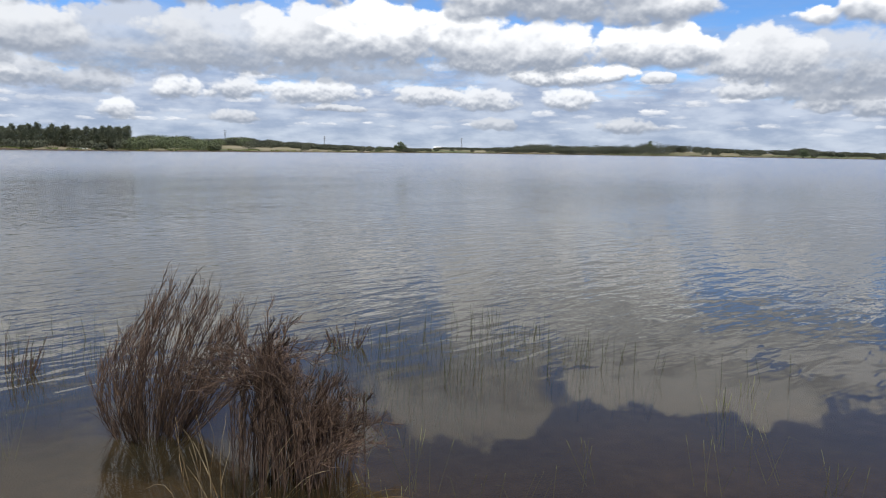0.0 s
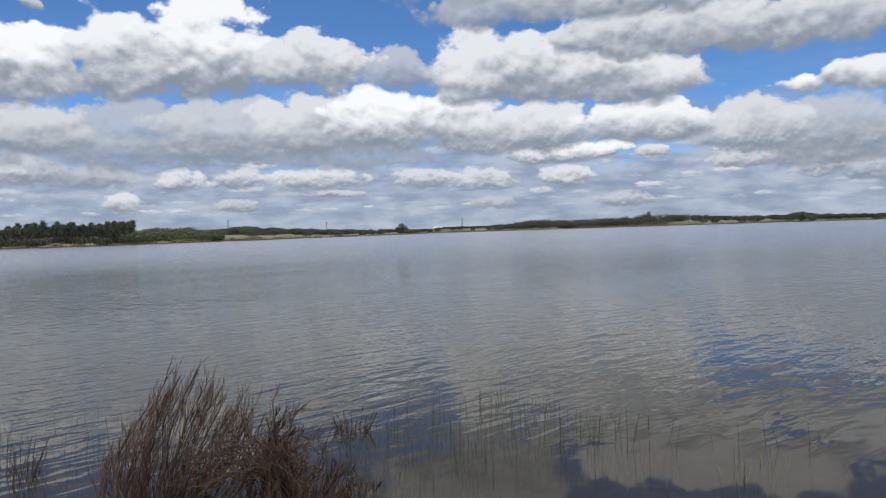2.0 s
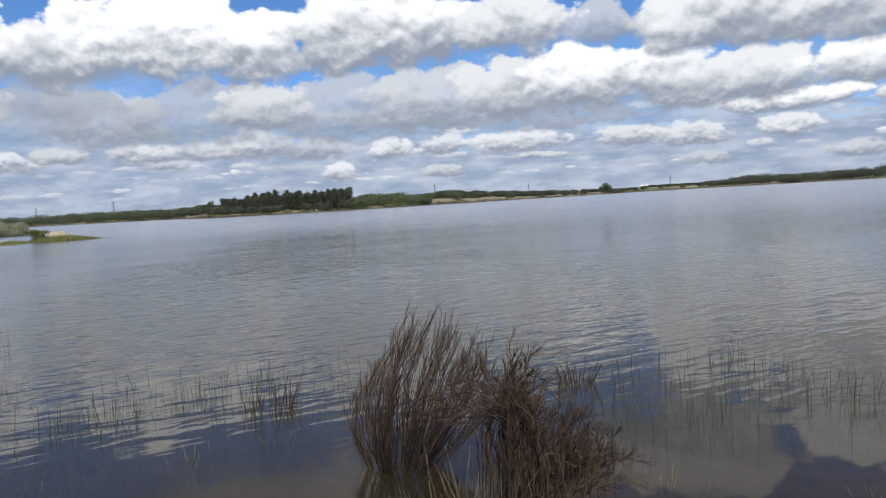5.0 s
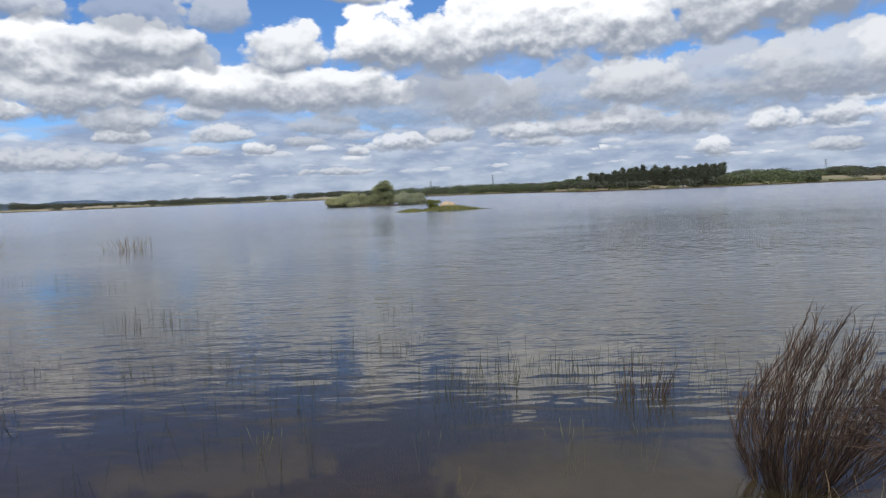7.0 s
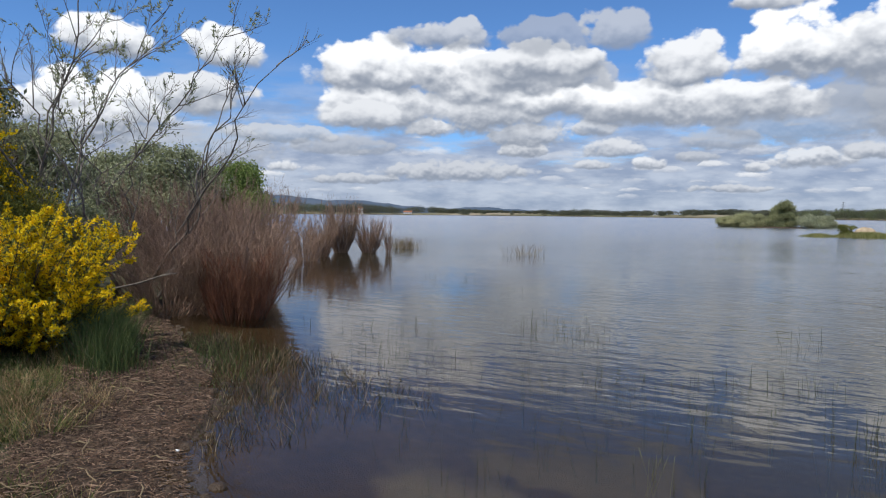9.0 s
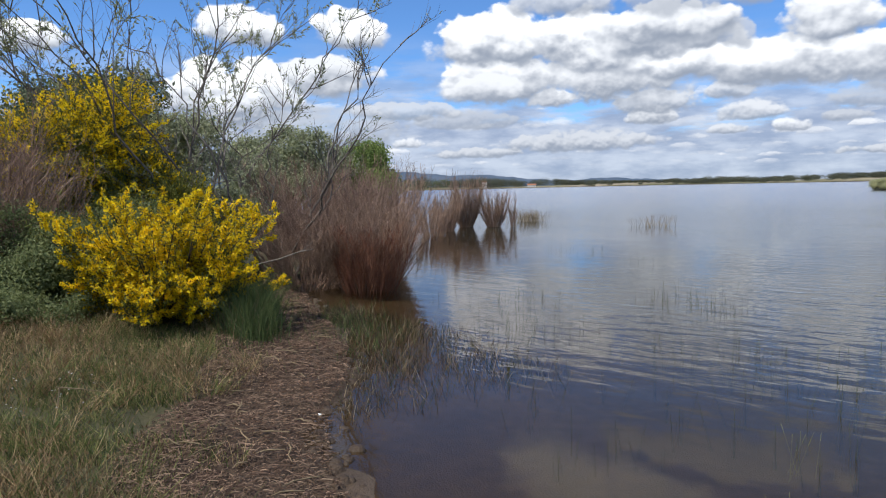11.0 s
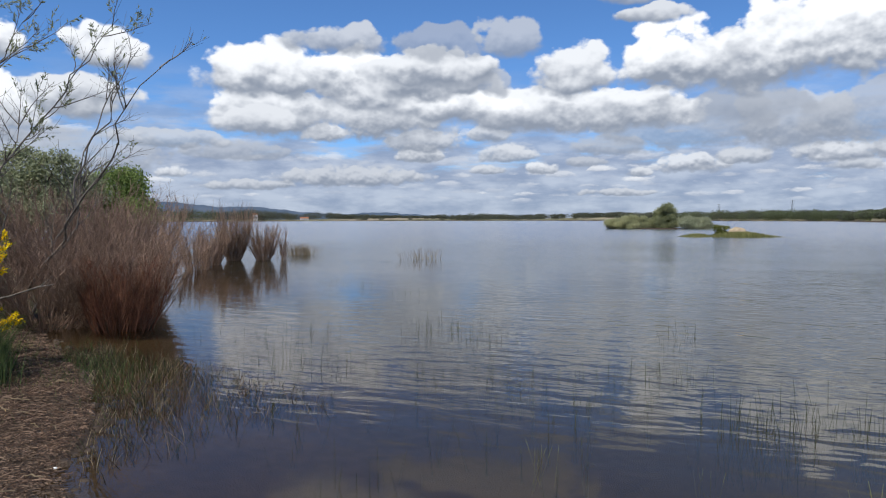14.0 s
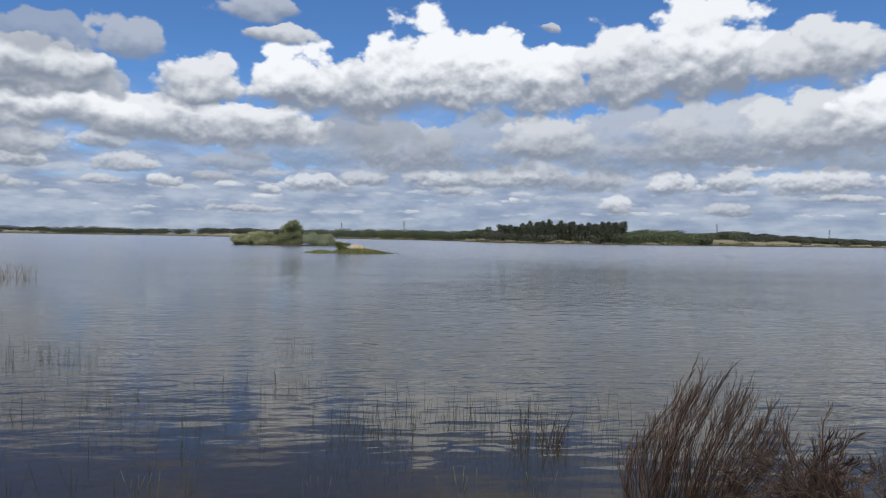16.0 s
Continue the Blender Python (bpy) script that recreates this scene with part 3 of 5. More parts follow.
def along(r, paths, n, s0=0.2):
    """n random places on paths, and the way of the path there."""
    k, m, _ = paths.shape
    who = r.randint(0, k, n)
    s = (s0 + (1 - s0) * r.rand(n)) * (m - 1.001)
    i = s.astype(int)
    f = (s - i)[:, None]
    return paths[who, i] * (1 - f) + paths[who, i + 1] * f, unit(paths[who, i + 1] - paths[who, i])


# ---- the ground and the lake ----
SHORE_X = [-900.0, -300.0, -60.0, -25.0, -19.0, -15.0, -13.0, -11.6, -10.8, -9.2, -6.76, -5.56, -4.95, -3.9, -1.5, 0.0, 1.0, 3.0, 6.0, 20.0, 60.0, 900.0]
SHORE_Y = [330.0, 118.0, 24.0, 12.2, 10.9, 9.4, 7.6, 5.6, 4.75, 4.2, 3.4, 2.78, 2.30, 1.80, 1.15, 0.8, 0.45, -0.6, -2.2, -9.0, -30.0, -500.0]
FAR_AZ = [-90.0, -62.0, -50.0, -40.0, -30.0, -24.0, -15.0, -6.0, 4.0, 8.0, 15.0, 25.0, 38.0, 48.0, 58.0, 66.0, 90.0]
FAR_R = [480.0, 480.0, 520.0, 540.0, 520.0, 400.0, 320.0, 284.0, 284.0, 420.0, 520.0, 620.0, 760.0, 760.0, 700.0, 640.0, 600.0]
ISLES = [(*polar(20.2, 120.0), 7.5, 0.22), (*polar(23.0, 121.0), 5.0, 0.20), (*polar(15.2, 69.5), 3.2, 0.16)]


def land(x, y):
    """Height of the ground, and how far the turf covers it."""
    x, y = np.asarray(x, float), np.asarray(y, float)
    ys = np.interp(x, SHORE_X, SHORE_Y)
    slope = (np.interp(x + 0.3, SHORE_X, SHORE_Y) - np.interp(x - 0.3, SHORE_X, SHORE_Y)) / 0.6
    d = (ys - y) / np.sqrt(1 + slope ** 2)
    d = d + 0.14 * np.sin(x * 2.3) * np.cos(y * 1.7) + 0.08 * np.sin(x * 5.1 + y * 4.3)
    up = np.where(d < 1.2, 0.075 * d, 0.09 + 0.09 * (np.minimum(d, 6) - 1.2)) + 0.02 * np.maximum(d - 6, 0) ** 0.7
    near = np.where(d > 0, up, -np.minimum(0.085 * np.abs(d) ** 0.95, 0.34) - np.clip((np.abs(d) - 12) * 0.05, 0, 1.4))
    r, az = np.hypot(x, y), np.degrees(np.arctan2(-x, y))
    rf = np.interp(az, FAR_AZ, FAR_R) + 9 * np.sin(az * 0.9) + 4 * np.sin(az * 2.7 + 1)
    b = r - rf
    far = np.where(b > 0, 0.25 + 2.6 * (1 - np.exp(-np.maximum(b, 0) / 75)) * (1.1 + 0.5 * np.sin(az * 0.35)), np.maximum(b * 0.03, -1.7))
    h = np.maximum(near, far)
    for ix, iy, size, top in ISLES:
        h = np.maximum(h, top - (top + 1.7) * np.clip((np.hypot(x - ix, y - iy) / size) ** 2 * 0.3, 0, 1))
    turf = np.where((d > 0) & (b < 0), np.clip((d - 0.75) / 0.5, 0, 1), np.clip(b / 12, 0, 1))
    return h, turf, d


def ground_z(x, y):
    return float(land(x, y)[0])


def disc(bearings, radii):
    """A sheet in rings round the origin, closed all round."""
    a = np.radians(np.asarray(bearings))
    r = np.asarray(radii)
    x = -np.sin(a)[None, :] * r[:, None]
    y = np.cos(a)[None, :] * r[:, None]
    n, m = x.shape
    i = np.arange(n - 1)[:, None] * m + np.arange(m)[None, :]
    j = np.arange(n - 1)[:, None] * m + (np.arange(m)[None, :] + 1) % m
    f = np.stack([i, i + m, j + m, j], -1).reshape(-1, 4)
    return x.ravel(), y.ravel(), f


def build_land():
    bearings = np.concatenate([np.linspace(-66, 96, 500), np.linspace(96, 294, 70)[1:-1]])
    radii = np.concatenate([[0.02], np.geomspace(0.6, 32, 170), np.geomspace(33, 250, 60)[1:], np.linspace(256, 900, 90), np.geomspace(920, 4800, 16)])
    x, y, f = disc(bearings, radii)
    h, turf, d = land(x, y)
    near = np.hypot(x, y) < 40
    bumps = np.array([noise.noise((px * 2.2, py * 2.2, 0.0)) * 0.035 + noise.noise((px * 7, py * 7, 3.0)) * 0.015 if q else 0.0 for px, py, q in zip(x, y, near)])
    h = h + bumps * np.clip(0.4 + d, 0.25, 1.0)
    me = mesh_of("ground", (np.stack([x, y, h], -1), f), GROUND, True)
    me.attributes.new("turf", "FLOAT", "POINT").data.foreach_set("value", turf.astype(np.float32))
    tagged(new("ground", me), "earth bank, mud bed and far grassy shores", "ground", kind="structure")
    radii = np.concatenate([[0.05], np.geomspace(0.8, 30, 60), np.geomspace(33, 4700, 40)])
    bearings = np.concatenate([np.linspace(-66, 96, 240), np.linspace(96, 294, 40)[1:-1]])
    x, y, f = disc(bearings, radii)
    me = mesh_of("water", (np.stack([x, y, 0 * x], -1), f), WATER, True)
    high, _, d = land(x, y)
    depth = np.where(high > -1.0, np.clip(-d * 0.085, 0, 3), 3.0)
    me.attributes.new("depth", "FLOAT", "POINT").data.foreach_set("value", depth.astype(np.float32))
    tagged(new("water", me), "grey rippled lake water reflecting the clouds", "water", kind="structure")


build_land()


def build_hills_backdrop():
    az = np.linspace(30, 75, 120)
    top = np.interp(az, [30, 36, 39, 42, 45, 48, 50.5, 52, 54, 57, 59, 62, 75], [0.0, 0.28, 0.40, 0.60, 0.42, 0.62, 0.92, 1.04, 0.98, 1.30, 1.46, 1.30, 1.2])
    top = top + 0.03 * np.sin(az * 3.1) + 0.02 * np.sin(az * 7.3)
    v, n = [], len(az)
    for r, k in ((4300.0, 0.0), (4450.0, 0.75), (4600.0, 1.0), (4700.0, 0.0)):
        for a, t in zip(az, top):
            px, py = polar(a, r)
            v.append((px, py, max(0.5, r * math.tan(radians(max(t, 0.0))) * k)))
    i = np.arange(3)[:, None] * n + np.arange(n - 1)[None, :]
    f = np.stack([i, i + 1, i + n + 1, i + n], -1).reshape(-1, 4)
    me = mesh_of("backdrop_hills", (np.array(v), f), HAZE_GLOW_HILLS, True)
    tagged(new("backdrop_hills", me), "distant line of hills, glowing in painted haze blue", "hills", kind="structure")


build_hills_backdrop()


# ---- trees ----
def crown(r, centres, sizes, n, leaf, flat=0.75):
    """Leaf clumps round several centres, denser at their rims."""
    who = r.choice(len(centres), n, p=sizes ** 2 / np.sum(sizes ** 2))
    way = unit(r.normal(size=(n, 3)))
    way[:, 2] = np.where(way[:, 2] < -0.5, -way[:, 2] * 0.6, way[:, 2])
    reach = sizes[who] * (0.55 + 0.5 * r.rand(n)) * (1 + 0.15 * r.normal(size=n))
    at = centres[who] + way * reach[:, None] * np.array([1, 1, flat])
    face = way + np.array([0, 0, 0.35]) + 0.55 * r.normal(size=(n, 3))
    return leaves(at, np.cross(way, r.normal(size=(n, 3))) + 0.35 * way + 0.3 * r.normal(size=(n, 3)), leaf * (0.6 + 0.8 * r.rand(n)), leaf * 0.6, r, face)


def round_tree(name, x, y, height, width, n, leaf, material, label, seed, group="", lumps=9, low=0.25):
    """A leafy tree or large bush: trunk, limbs, and a crown of lumps."""
    r = np.random.RandomState(seed)
    ob = thing(name, x, y, ground_z(x, y) - 0.03, label, "tree", group)
    way = unit(r.normal(size=(lumps, 3)))
    way[:, 2] = np.abs(way[:, 2])
    reach = (r.rand(lumps) ** 0.45) * 0.74
    c = way * reach[:, None] * np.array([width / 2, width / 2, height * (1 - low)]) + np.array([0, 0, height * low])
    sizes = min(width * 0.5, height) * (0.22 + 0.20 * r.rand(lumps))
    s = np.linspace(0, 1, 6)[None, :, None]
    limbs = c[:, None, :] * s * np.array([1, 1, 1.0]) + np.array([0, 0, 1]) * (s * (1 - s)) * height * 0.25
    part("trunk", tubes(np.array([[[0, 0, 0], [0.02, 0, height * 0.2], [0, 0.03, height * 0.45]]]) * 1.0, np.array([[0.045, 0.036, 0.022]]) * height * 0.55, 8), BROWN_BARK, ob, smooth=True)
    rods("limb", limbs, taper(limbs, 0.013 * height, 0.003 * height), 5, BROWN_BARK, ob)
    part("crown", crown(r, c, sizes, n, leaf), material, ob)
    return ob


def pine_tree(name, x, y, height, seed, label, group):
    """A pine: bare lower trunk, whorls of branches, tufts of needles."""
    r = np.random.RandomState(seed)
    ob = thing(name, x, y, ground_z(x, y) - 0.1, label, "tree", group)
    p = np.stack([0.1 * np.sin(np.linspace(0, 3, 7)), 0 * np.linspace(0, 1, 7), np.linspace(0, height * 0.97, 7)], -1)[None]
    part("trunk", tubes(p, np.linspace(0.17, 0.03, 7)[None], 7), BROWN_BARK, ob, smooth=True)
    k = 34
    z = height * (0.22 + 0.76 * r.rand(k) ** 0.7)
    a = r.rand(k) * 2 * np.pi
    l = height * 0.21 * np.clip(1.35 * np.sqrt(np.maximum(1.0 - z / height, 0.0)), 0.12, 0.62) * (0.7 + 0.6 * r.rand(k))
    s = np.linspace(0, 1, 4)[None, :, None]
    out = np.stack([np.cos(a), np.sin(a), 0.25 + 0.3 * r.rand(k)], -1)
    b = np.stack([0 * z, 0 * z, z], -1)[:, None, :] + out[:, None, :] * s * l[:, None, None]
    part("branch_mass", tubes(b, taper(b, 0.05, 0.015)), BROWN_BARK, ob, kind="stuff")
    at, way = along(r, b, 1300, 0.12)
    part("needle_foliage", leaves(at + 0.36 * r.normal(size=at.shape), way + r.normal(size=at.shape) * 0.9, 0.38, 0.26, r), PINE_NEEDLE, ob)
    return ob


def build_far_shore():
    r = np.random.RandomState(3)
    # pines on the near headland
    kinds = [pine_tree("pine_tree", *polar(-6.1, 306.0), 8.9, 11, "tall dark green pine at the wood's edge on the far shore", "pines of the far wood"),
             pine_tree("pine_tree", *polar(-4.6, 309.0), 8.2, 12, "dark green pine in the far lakeside wood", "pines of the far wood"),
             pine_tree("pine_tree", *polar(-2.0, 311.0), 7.8, 13, "dark green pine in the far lakeside wood", "pines of the far wood")]
    for i in range(76):
        a = 3.6 - 9.6 * (i + r.rand()) / 76
        d = 302 + 24 * r.rand()
        k = kinds[1 + i % 2]
        tall = 0.78 + 0.22 * min(1.0, (3.6 - a) / 4.5)
        px, py = polar(a, d)
        m = pose(px, py, ground_z(px, py) - 0.1, 0, 0, 360 * r.rand()) @ Matrix.Diagonal((0.95, 0.95, tall * (0.74 + 0.34 * r.rand()), 1))
        copy_thing(k, m)
    # woods and scrub along the other shores: bearing, height of the skyline above the eye line in degrees
    az = np.array([-64, -60.5, -56.5, -55.8, -55, -51, -47, -45.2, -43.7, -40.7, -36.8, -34.1, -32.8, -29.6, -27.2, -22.5, -19, -15.5, -13.4, -11.6, -9.8, -6.3,
                   -5, 4, 4.6, 5.5, 9, 14.4, 18, 24, 30.7, 33, 34.4, 36, 39, 41, 44.3, 46.5, 48.7, 50, 52, 54, 56, 57.6, 59.4, 64, 68])
    up = np.array([.22, .23, .36, .60, .36, .41, .73, .95, .75, .60, .73, .42, .16, .10, .18, .28, .46, .66, .80, .62, .96, .98,
                   .5, .7, .95, .66, .70, .76, .60, .54, .36, .40, .62, .40, .30, .34, .42, .62, .50, .80, .95, .80, .98, .90, 1.2, 1.1, 1.1])
    at, size, green = [], [], []
    for i in range(1700):
        a = -63 + 130 * r.rand()
        if -5.2 < a < 3.4 and r.rand() < 0.55:
            continue
        rf = np.interp(a, FAR_AZ, FAR_R)
        open_shore = any(lo < a < hi for lo, hi in ((-26, -12.2), (-34, -29), (-62, -46.5), (23, 33.4), (36.5, 50)))
        back = 10 + 75 * r.rand() ** 1.3 + (55 if open_shore and r.rand() < 0.9 else 0)
        d = rf + back
        px, py = polar(a, d)
        z = ground_z(px, py)
        lid = 1.6 + d * math.tan(radians(float(np.interp(a, az, up)))) - z
        tall = max(1.0, lid * (0.72 + 0.30 * r.rand()) * (0.72 + 0.28 * back / 87) * (1.0 if r.rand() > 0.04 else 1.12))
        at.append((px, py, z, tall)), size.append(1.2 + 0.75 * tall * (0.7 + 0.5 * r.rand()))
        green.append((-14.5 < a < -6 or 5 < a < 20 or 54 < a) and r.rand() < 0.75)
    at, size = np.array(at), np.array(size)
    k, per = len(at), 300
    who = np.repeat(np.arange(k), per)
    way = unit(r.normal(size=(k * per, 3)))
    mid = at[who, :3] + np.stack([0 * at[who, 3], 0 * at[who, 3], at[who, 3] * 0.52], -1)
    p = mid + way * np.stack([size[who], size[who], at[who, 3] * 0.5], -1) * (0.70 + 0.25 * r.rand(k * per))[:, None]
    pale = np.array(green)[who]
    for name, mask, mat, label in (("far_woods", ~pale, FAR_HAZE_LEAF, "dark green woods along the far shores, greyed by painted haze"), ("far_scrub", pale, FAR_GREEN, "fresh green scrub and bushes along the far shores")):
        w, m = way[mask], int(mask.sum())
        stuff(name, leaves(p[mask], np.cross(w, r.normal(size=w.shape)) + 0.3 * w, 0.42 + 0.30 * r.rand(m), 0.5, r, w + 0.5 * r.normal(size=w.shape)), mat, label, "woods")
    # single trees that stand clear of the skyline
    round_tree("tree", *polar(-26.1, 472.0), 6.8, 10.5, 4500, 0.45, DARK_LEAF, "round dark tree alone on the low far shore", 21, lumps=26, low=0.04)
    round_tree("tree", *polar(-24.4, 432.0), 4.4, 6.4, 2400, 0.4, DARK_LEAF, "small dark tree beside a larger one on the far shore", 22, lumps=16, low=0.04)
    round_tree("tree", *polar(-55.8, 500.0), 6.6, 9.0, 800, 0.8, DARK_LEAF, "dark tree above the far sandy shore", 23)
    round_tree("tree", *polar(-45.3, 560.0), 11.5, 8.0, 800, 0.8, DARK_LEAF, "dark tree on top of the wooded far rise", 24)
    round_tree("tree", *polar(4.6, 320.0), 6.6, 9.0, 900, 0.7, DARK_LEAF, "rounded dark tree at the end of the pine wood", 25)
    # pale shore grass in front of the woods
    k = 6000
    a = -63 + 130 * r.rand(k)
    d = np.interp(a, FAR_AZ, FAR_R) + 2 + 10 * r.rand(k) + 9 * np.sin(a * 0.9)
    px, py = -d * np.sin(np.radians(a)), d * np.cos(np.radians(a))
    base = np.stack([px, py, land(px, py)[0]], -1)
    keep = np.sin(a * 1.7) + np.sin(a * 4.1) > -0.6
    base = base[keep]
    stuff("shore_grass", leaves(base, np.array([0, 0, 1.0]) + 0.5 * r.normal(size=base.shape), 0.55, 0.7, r), GRASS, "coarse grass along the far water's edge", "grass")


def box_mesh(sx, sy, sz, at=(0, 0, 0), bevel=0.02):
    bm = bmesh.new()
    bmesh.ops.create_cube(bm, size=1.0)
    for v in bm.verts:
        v.co = Vector((v.co.x * sx + at[0], v.co.y * sy + at[1], v.co.z * sz + at[2]))
    bmesh.ops.bevel(bm, geom=bm.edges[:], offset=bevel, segments=1, affect="EDGES")
    return bm


def house(name, bearing, r, w, d, h, label, roof_material):
    x, y = polar(bearing, r)
    ob = thing(name, x, y, ground_z(x, y) - 0.1, label, "building", turn=bearing)
    part("wall", box_mesh(w, d, h, (0, 0, h / 2), 0.05), PLASTER, ob)
    bm = bmesh.new()
    pts = [bm.verts.new(c) for c in ((-w / 2 - .3, -d / 2 - .3, h), (w / 2 + .3, -d / 2 - .3, h), (w / 2 + .3, d / 2 + .3, h), (-w / 2 - .3, d / 2 + .3, h), (-w / 2 - .3, 0, h + d * .28), (w / 2 + .3, 0, h + d * .28))]
    for q in ((0, 1, 5, 4), (2, 3, 4, 5), (0, 4, 3), (1, 2, 5), (3, 2, 1, 0)):
        bm.faces.new([pts[i] for i in q])
    part("roof", bm, roof_material, ob)
    for i in range(3):
        pane = part("window", box_mesh(w * 0.1, 0.16, h * 0.3, ((i - 1) * w * 0.3, -d / 2, h * 0.55), 0.02), DARK_GLASS, ob, "dark window opening")
        part("sill", box_mesh(w * 0.12, 0.24, h * 0.04, ((i - 1) * w * 0.3, -d / 2, h * 0.38), 0.01), PLASTER, pane)


def pylon(bearing, r, height):
    """A lattice mast with three cross-arms."""
    x, y = polar(bearing, r)
    ob = thing("power_pylon", x, y, ground_z(x, y), "grey steel lattice power pylon behind the far woods", "pylon", "pylons", bearing)
    w = height * 0.075
    feet = np.array([(-w, -w), (w, -w), (w, w), (-w, w)])
    def rods(lines, rad):
        p = np.array(lines, float)
        return tubes(p, np.full(p.shape[:2], rad), 4)
    for fx, fy in feet:
        part("leg", rods([[(fx, fy, 0), (fx * 0.12, fy * 0.12, height)]], 0.16), STEEL, ob)
    lines = []
    for i in range(9):
        a, b = 1 - 0.88 * i / 9, 1 - 0.88 * (i + 1) / 9
        for j in range(4):
            p, q = feet[j], feet[(j + 1) % 4]
            lines += [[(*(p * a), height * i / 9), (*(q * b), height * (i + 1) / 9)], [(*(q * a), height * i / 9), (*(p * b), height * (i + 1) / 9)]]
    part("lattice", rods(lines, 0.07), STEEL, ob)
    for k in (0.72, 0.84, 0.95):
        part("cross_arm", rods([[(-height * 0.11, 0, height * k), (height * 0.11, 0, height * k)]], 0.14), STEEL, ob)


# ---- the island ----
def build_island():
    x, y = polar(19.8, 120.0)
    round_tree("tree", x, y, 6.0, 5.2, 38000, 0.17, OLIVE_LEAF, "bushy green willow in the middle of the small island", 31, lumps=44, low=0.0)
    for i, (b, r, h, w, mat) in enumerate(((23.5, 120.0, 1.9, 4.6, ISLAND_LEAF), (22.4, 119.0, 2.4, 4.6, ISLAND_LEAF), (21.4, 121.0, 2.9, 4.6, ISLAND_LEAF),
                                           (18.0, 119.0, 2.9, 4.4, SILVER_LEAF), (17.1, 120.0, 2.6, 4.0, SILVER_LEAF))):
        round_tree("bush", *polar(b, r), h, w * 1.1, 15000, 0.14, mat, "pale olive willow bush on the small island" if i < 3 else "silvery green willow bush on the small island", 32 + i, "bushes on the island", 22, 0.02)
    r = np.random.RandomState(5)
    # a pale boulder among the reeds
    px, py = polar(14.75, 69.5)
    bm = bmesh.new()
    bmesh.ops.create_icosphere(bm, subdivisions=4, radius=1.0)
    for v in bm.verts:
        k = 1 + 0.16 * noise.noise(v.co * 1.3) + 0.06 * noise.noise(v.co * 4)
        v.co = Vector((v.co.x * 0.88 * k, v.co.y * 0.7 * k, max(-0.15, v.co.z * 0.62 * k)))
    rock = part("boulder", bm, ROCK, smooth=True)
    rock.matrix_basis = pose(px, py, 0.22, 0, 0, 20)
    tagged(rock, "pale sandstone boulder among reeds in the lake", "boulder")
    round_tree("bush", *polar(15.85, 69.3), 1.35, 1.9, 3600, 0.09, BROOM_GREEN, "small dark green bush beside the boulder", 41, lumps=16, low=0.0)
    # the reed bed round it
    k = 9000
    u = r.normal(size=k)
    b = np.where(np.arange(k) % 4 == 0, 17.6 + 0.55 * u, 14.6 + 1.05 * u)
    d = 68.5 + 1.1 * r.normal(size=k) * np.clip(1.2 - 0.4 * np.abs(u), 0.2, 1)
    base = np.stack([-d * np.sin(np.radians(b)), d * np.cos(np.radians(b)), 0 * b - 0.02], -1)
    l = (0.22 + 0.34 * r.rand(k)) * np.clip(1.15 - 0.34 * np.abs(u), 0.12, 1) * np.where(np.arange(k) % 4 == 0, 0.62, 1.0)
    s = np.linspace(0, 1, 3)[None, :, None]
    tip = np.stack([0.25 * r.normal(size=k), 0.25 * r.normal(size=k), np.ones(k)], -1)
    p = base[:, None, :] + tip[:, None, :] * s * l[:, None, None]
    stuff("reed_bed", blades(p, np.full(k, 0.022)), PALE_RUSH, "yellow-green reeds standing in the lake round the boulder", "reeds")


# ---- flooded shrubs and reeds ----
def dry_shrub(name, x, y, height, tilt, n, material, label, seed, foot=0.15, twig=12, fine=0, group="", lean=(0.0, 0.0), thick=1.0, z=None, rise=0.35, short=0.5, bow=0.0, curl=0.04):
    """A leafless shrub of many upright shoots and fine twigs."""
    r = np.random.RandomState(seed)
    ob = thing(name, x, y, ground_z(x, y) - 0.02 if z is None else z, label, "shrub", group)
    p = shoots(r, n, height, tilt, foot, 10, rise, curl, lean, short, bow)
    rods("shoot", p, taper(p, 0.007 * thick, 0.002 * thick), 4, material, ob)
    q = twigs(r, p, twig, height * 0.34, 0.5 + 4 * (curl - 0.04), 6, 0.2, 0.5, 0.12 + curl)
    part("twig_mass", tubes(q, taper(q, 0.0028 * thick, 0.0010 * thick)), material, ob, kind="stuff")
    if fine:
        w = twigs(r, q, fine, height * 0.13, 0.8, 4, 0.2, 0.3, 0.12)
        part("fine_twig_mass", tubes(w, taper(w, 0.0016 * thick, 0.0008 * thick)), material, ob, kind="stuff")
    return ob


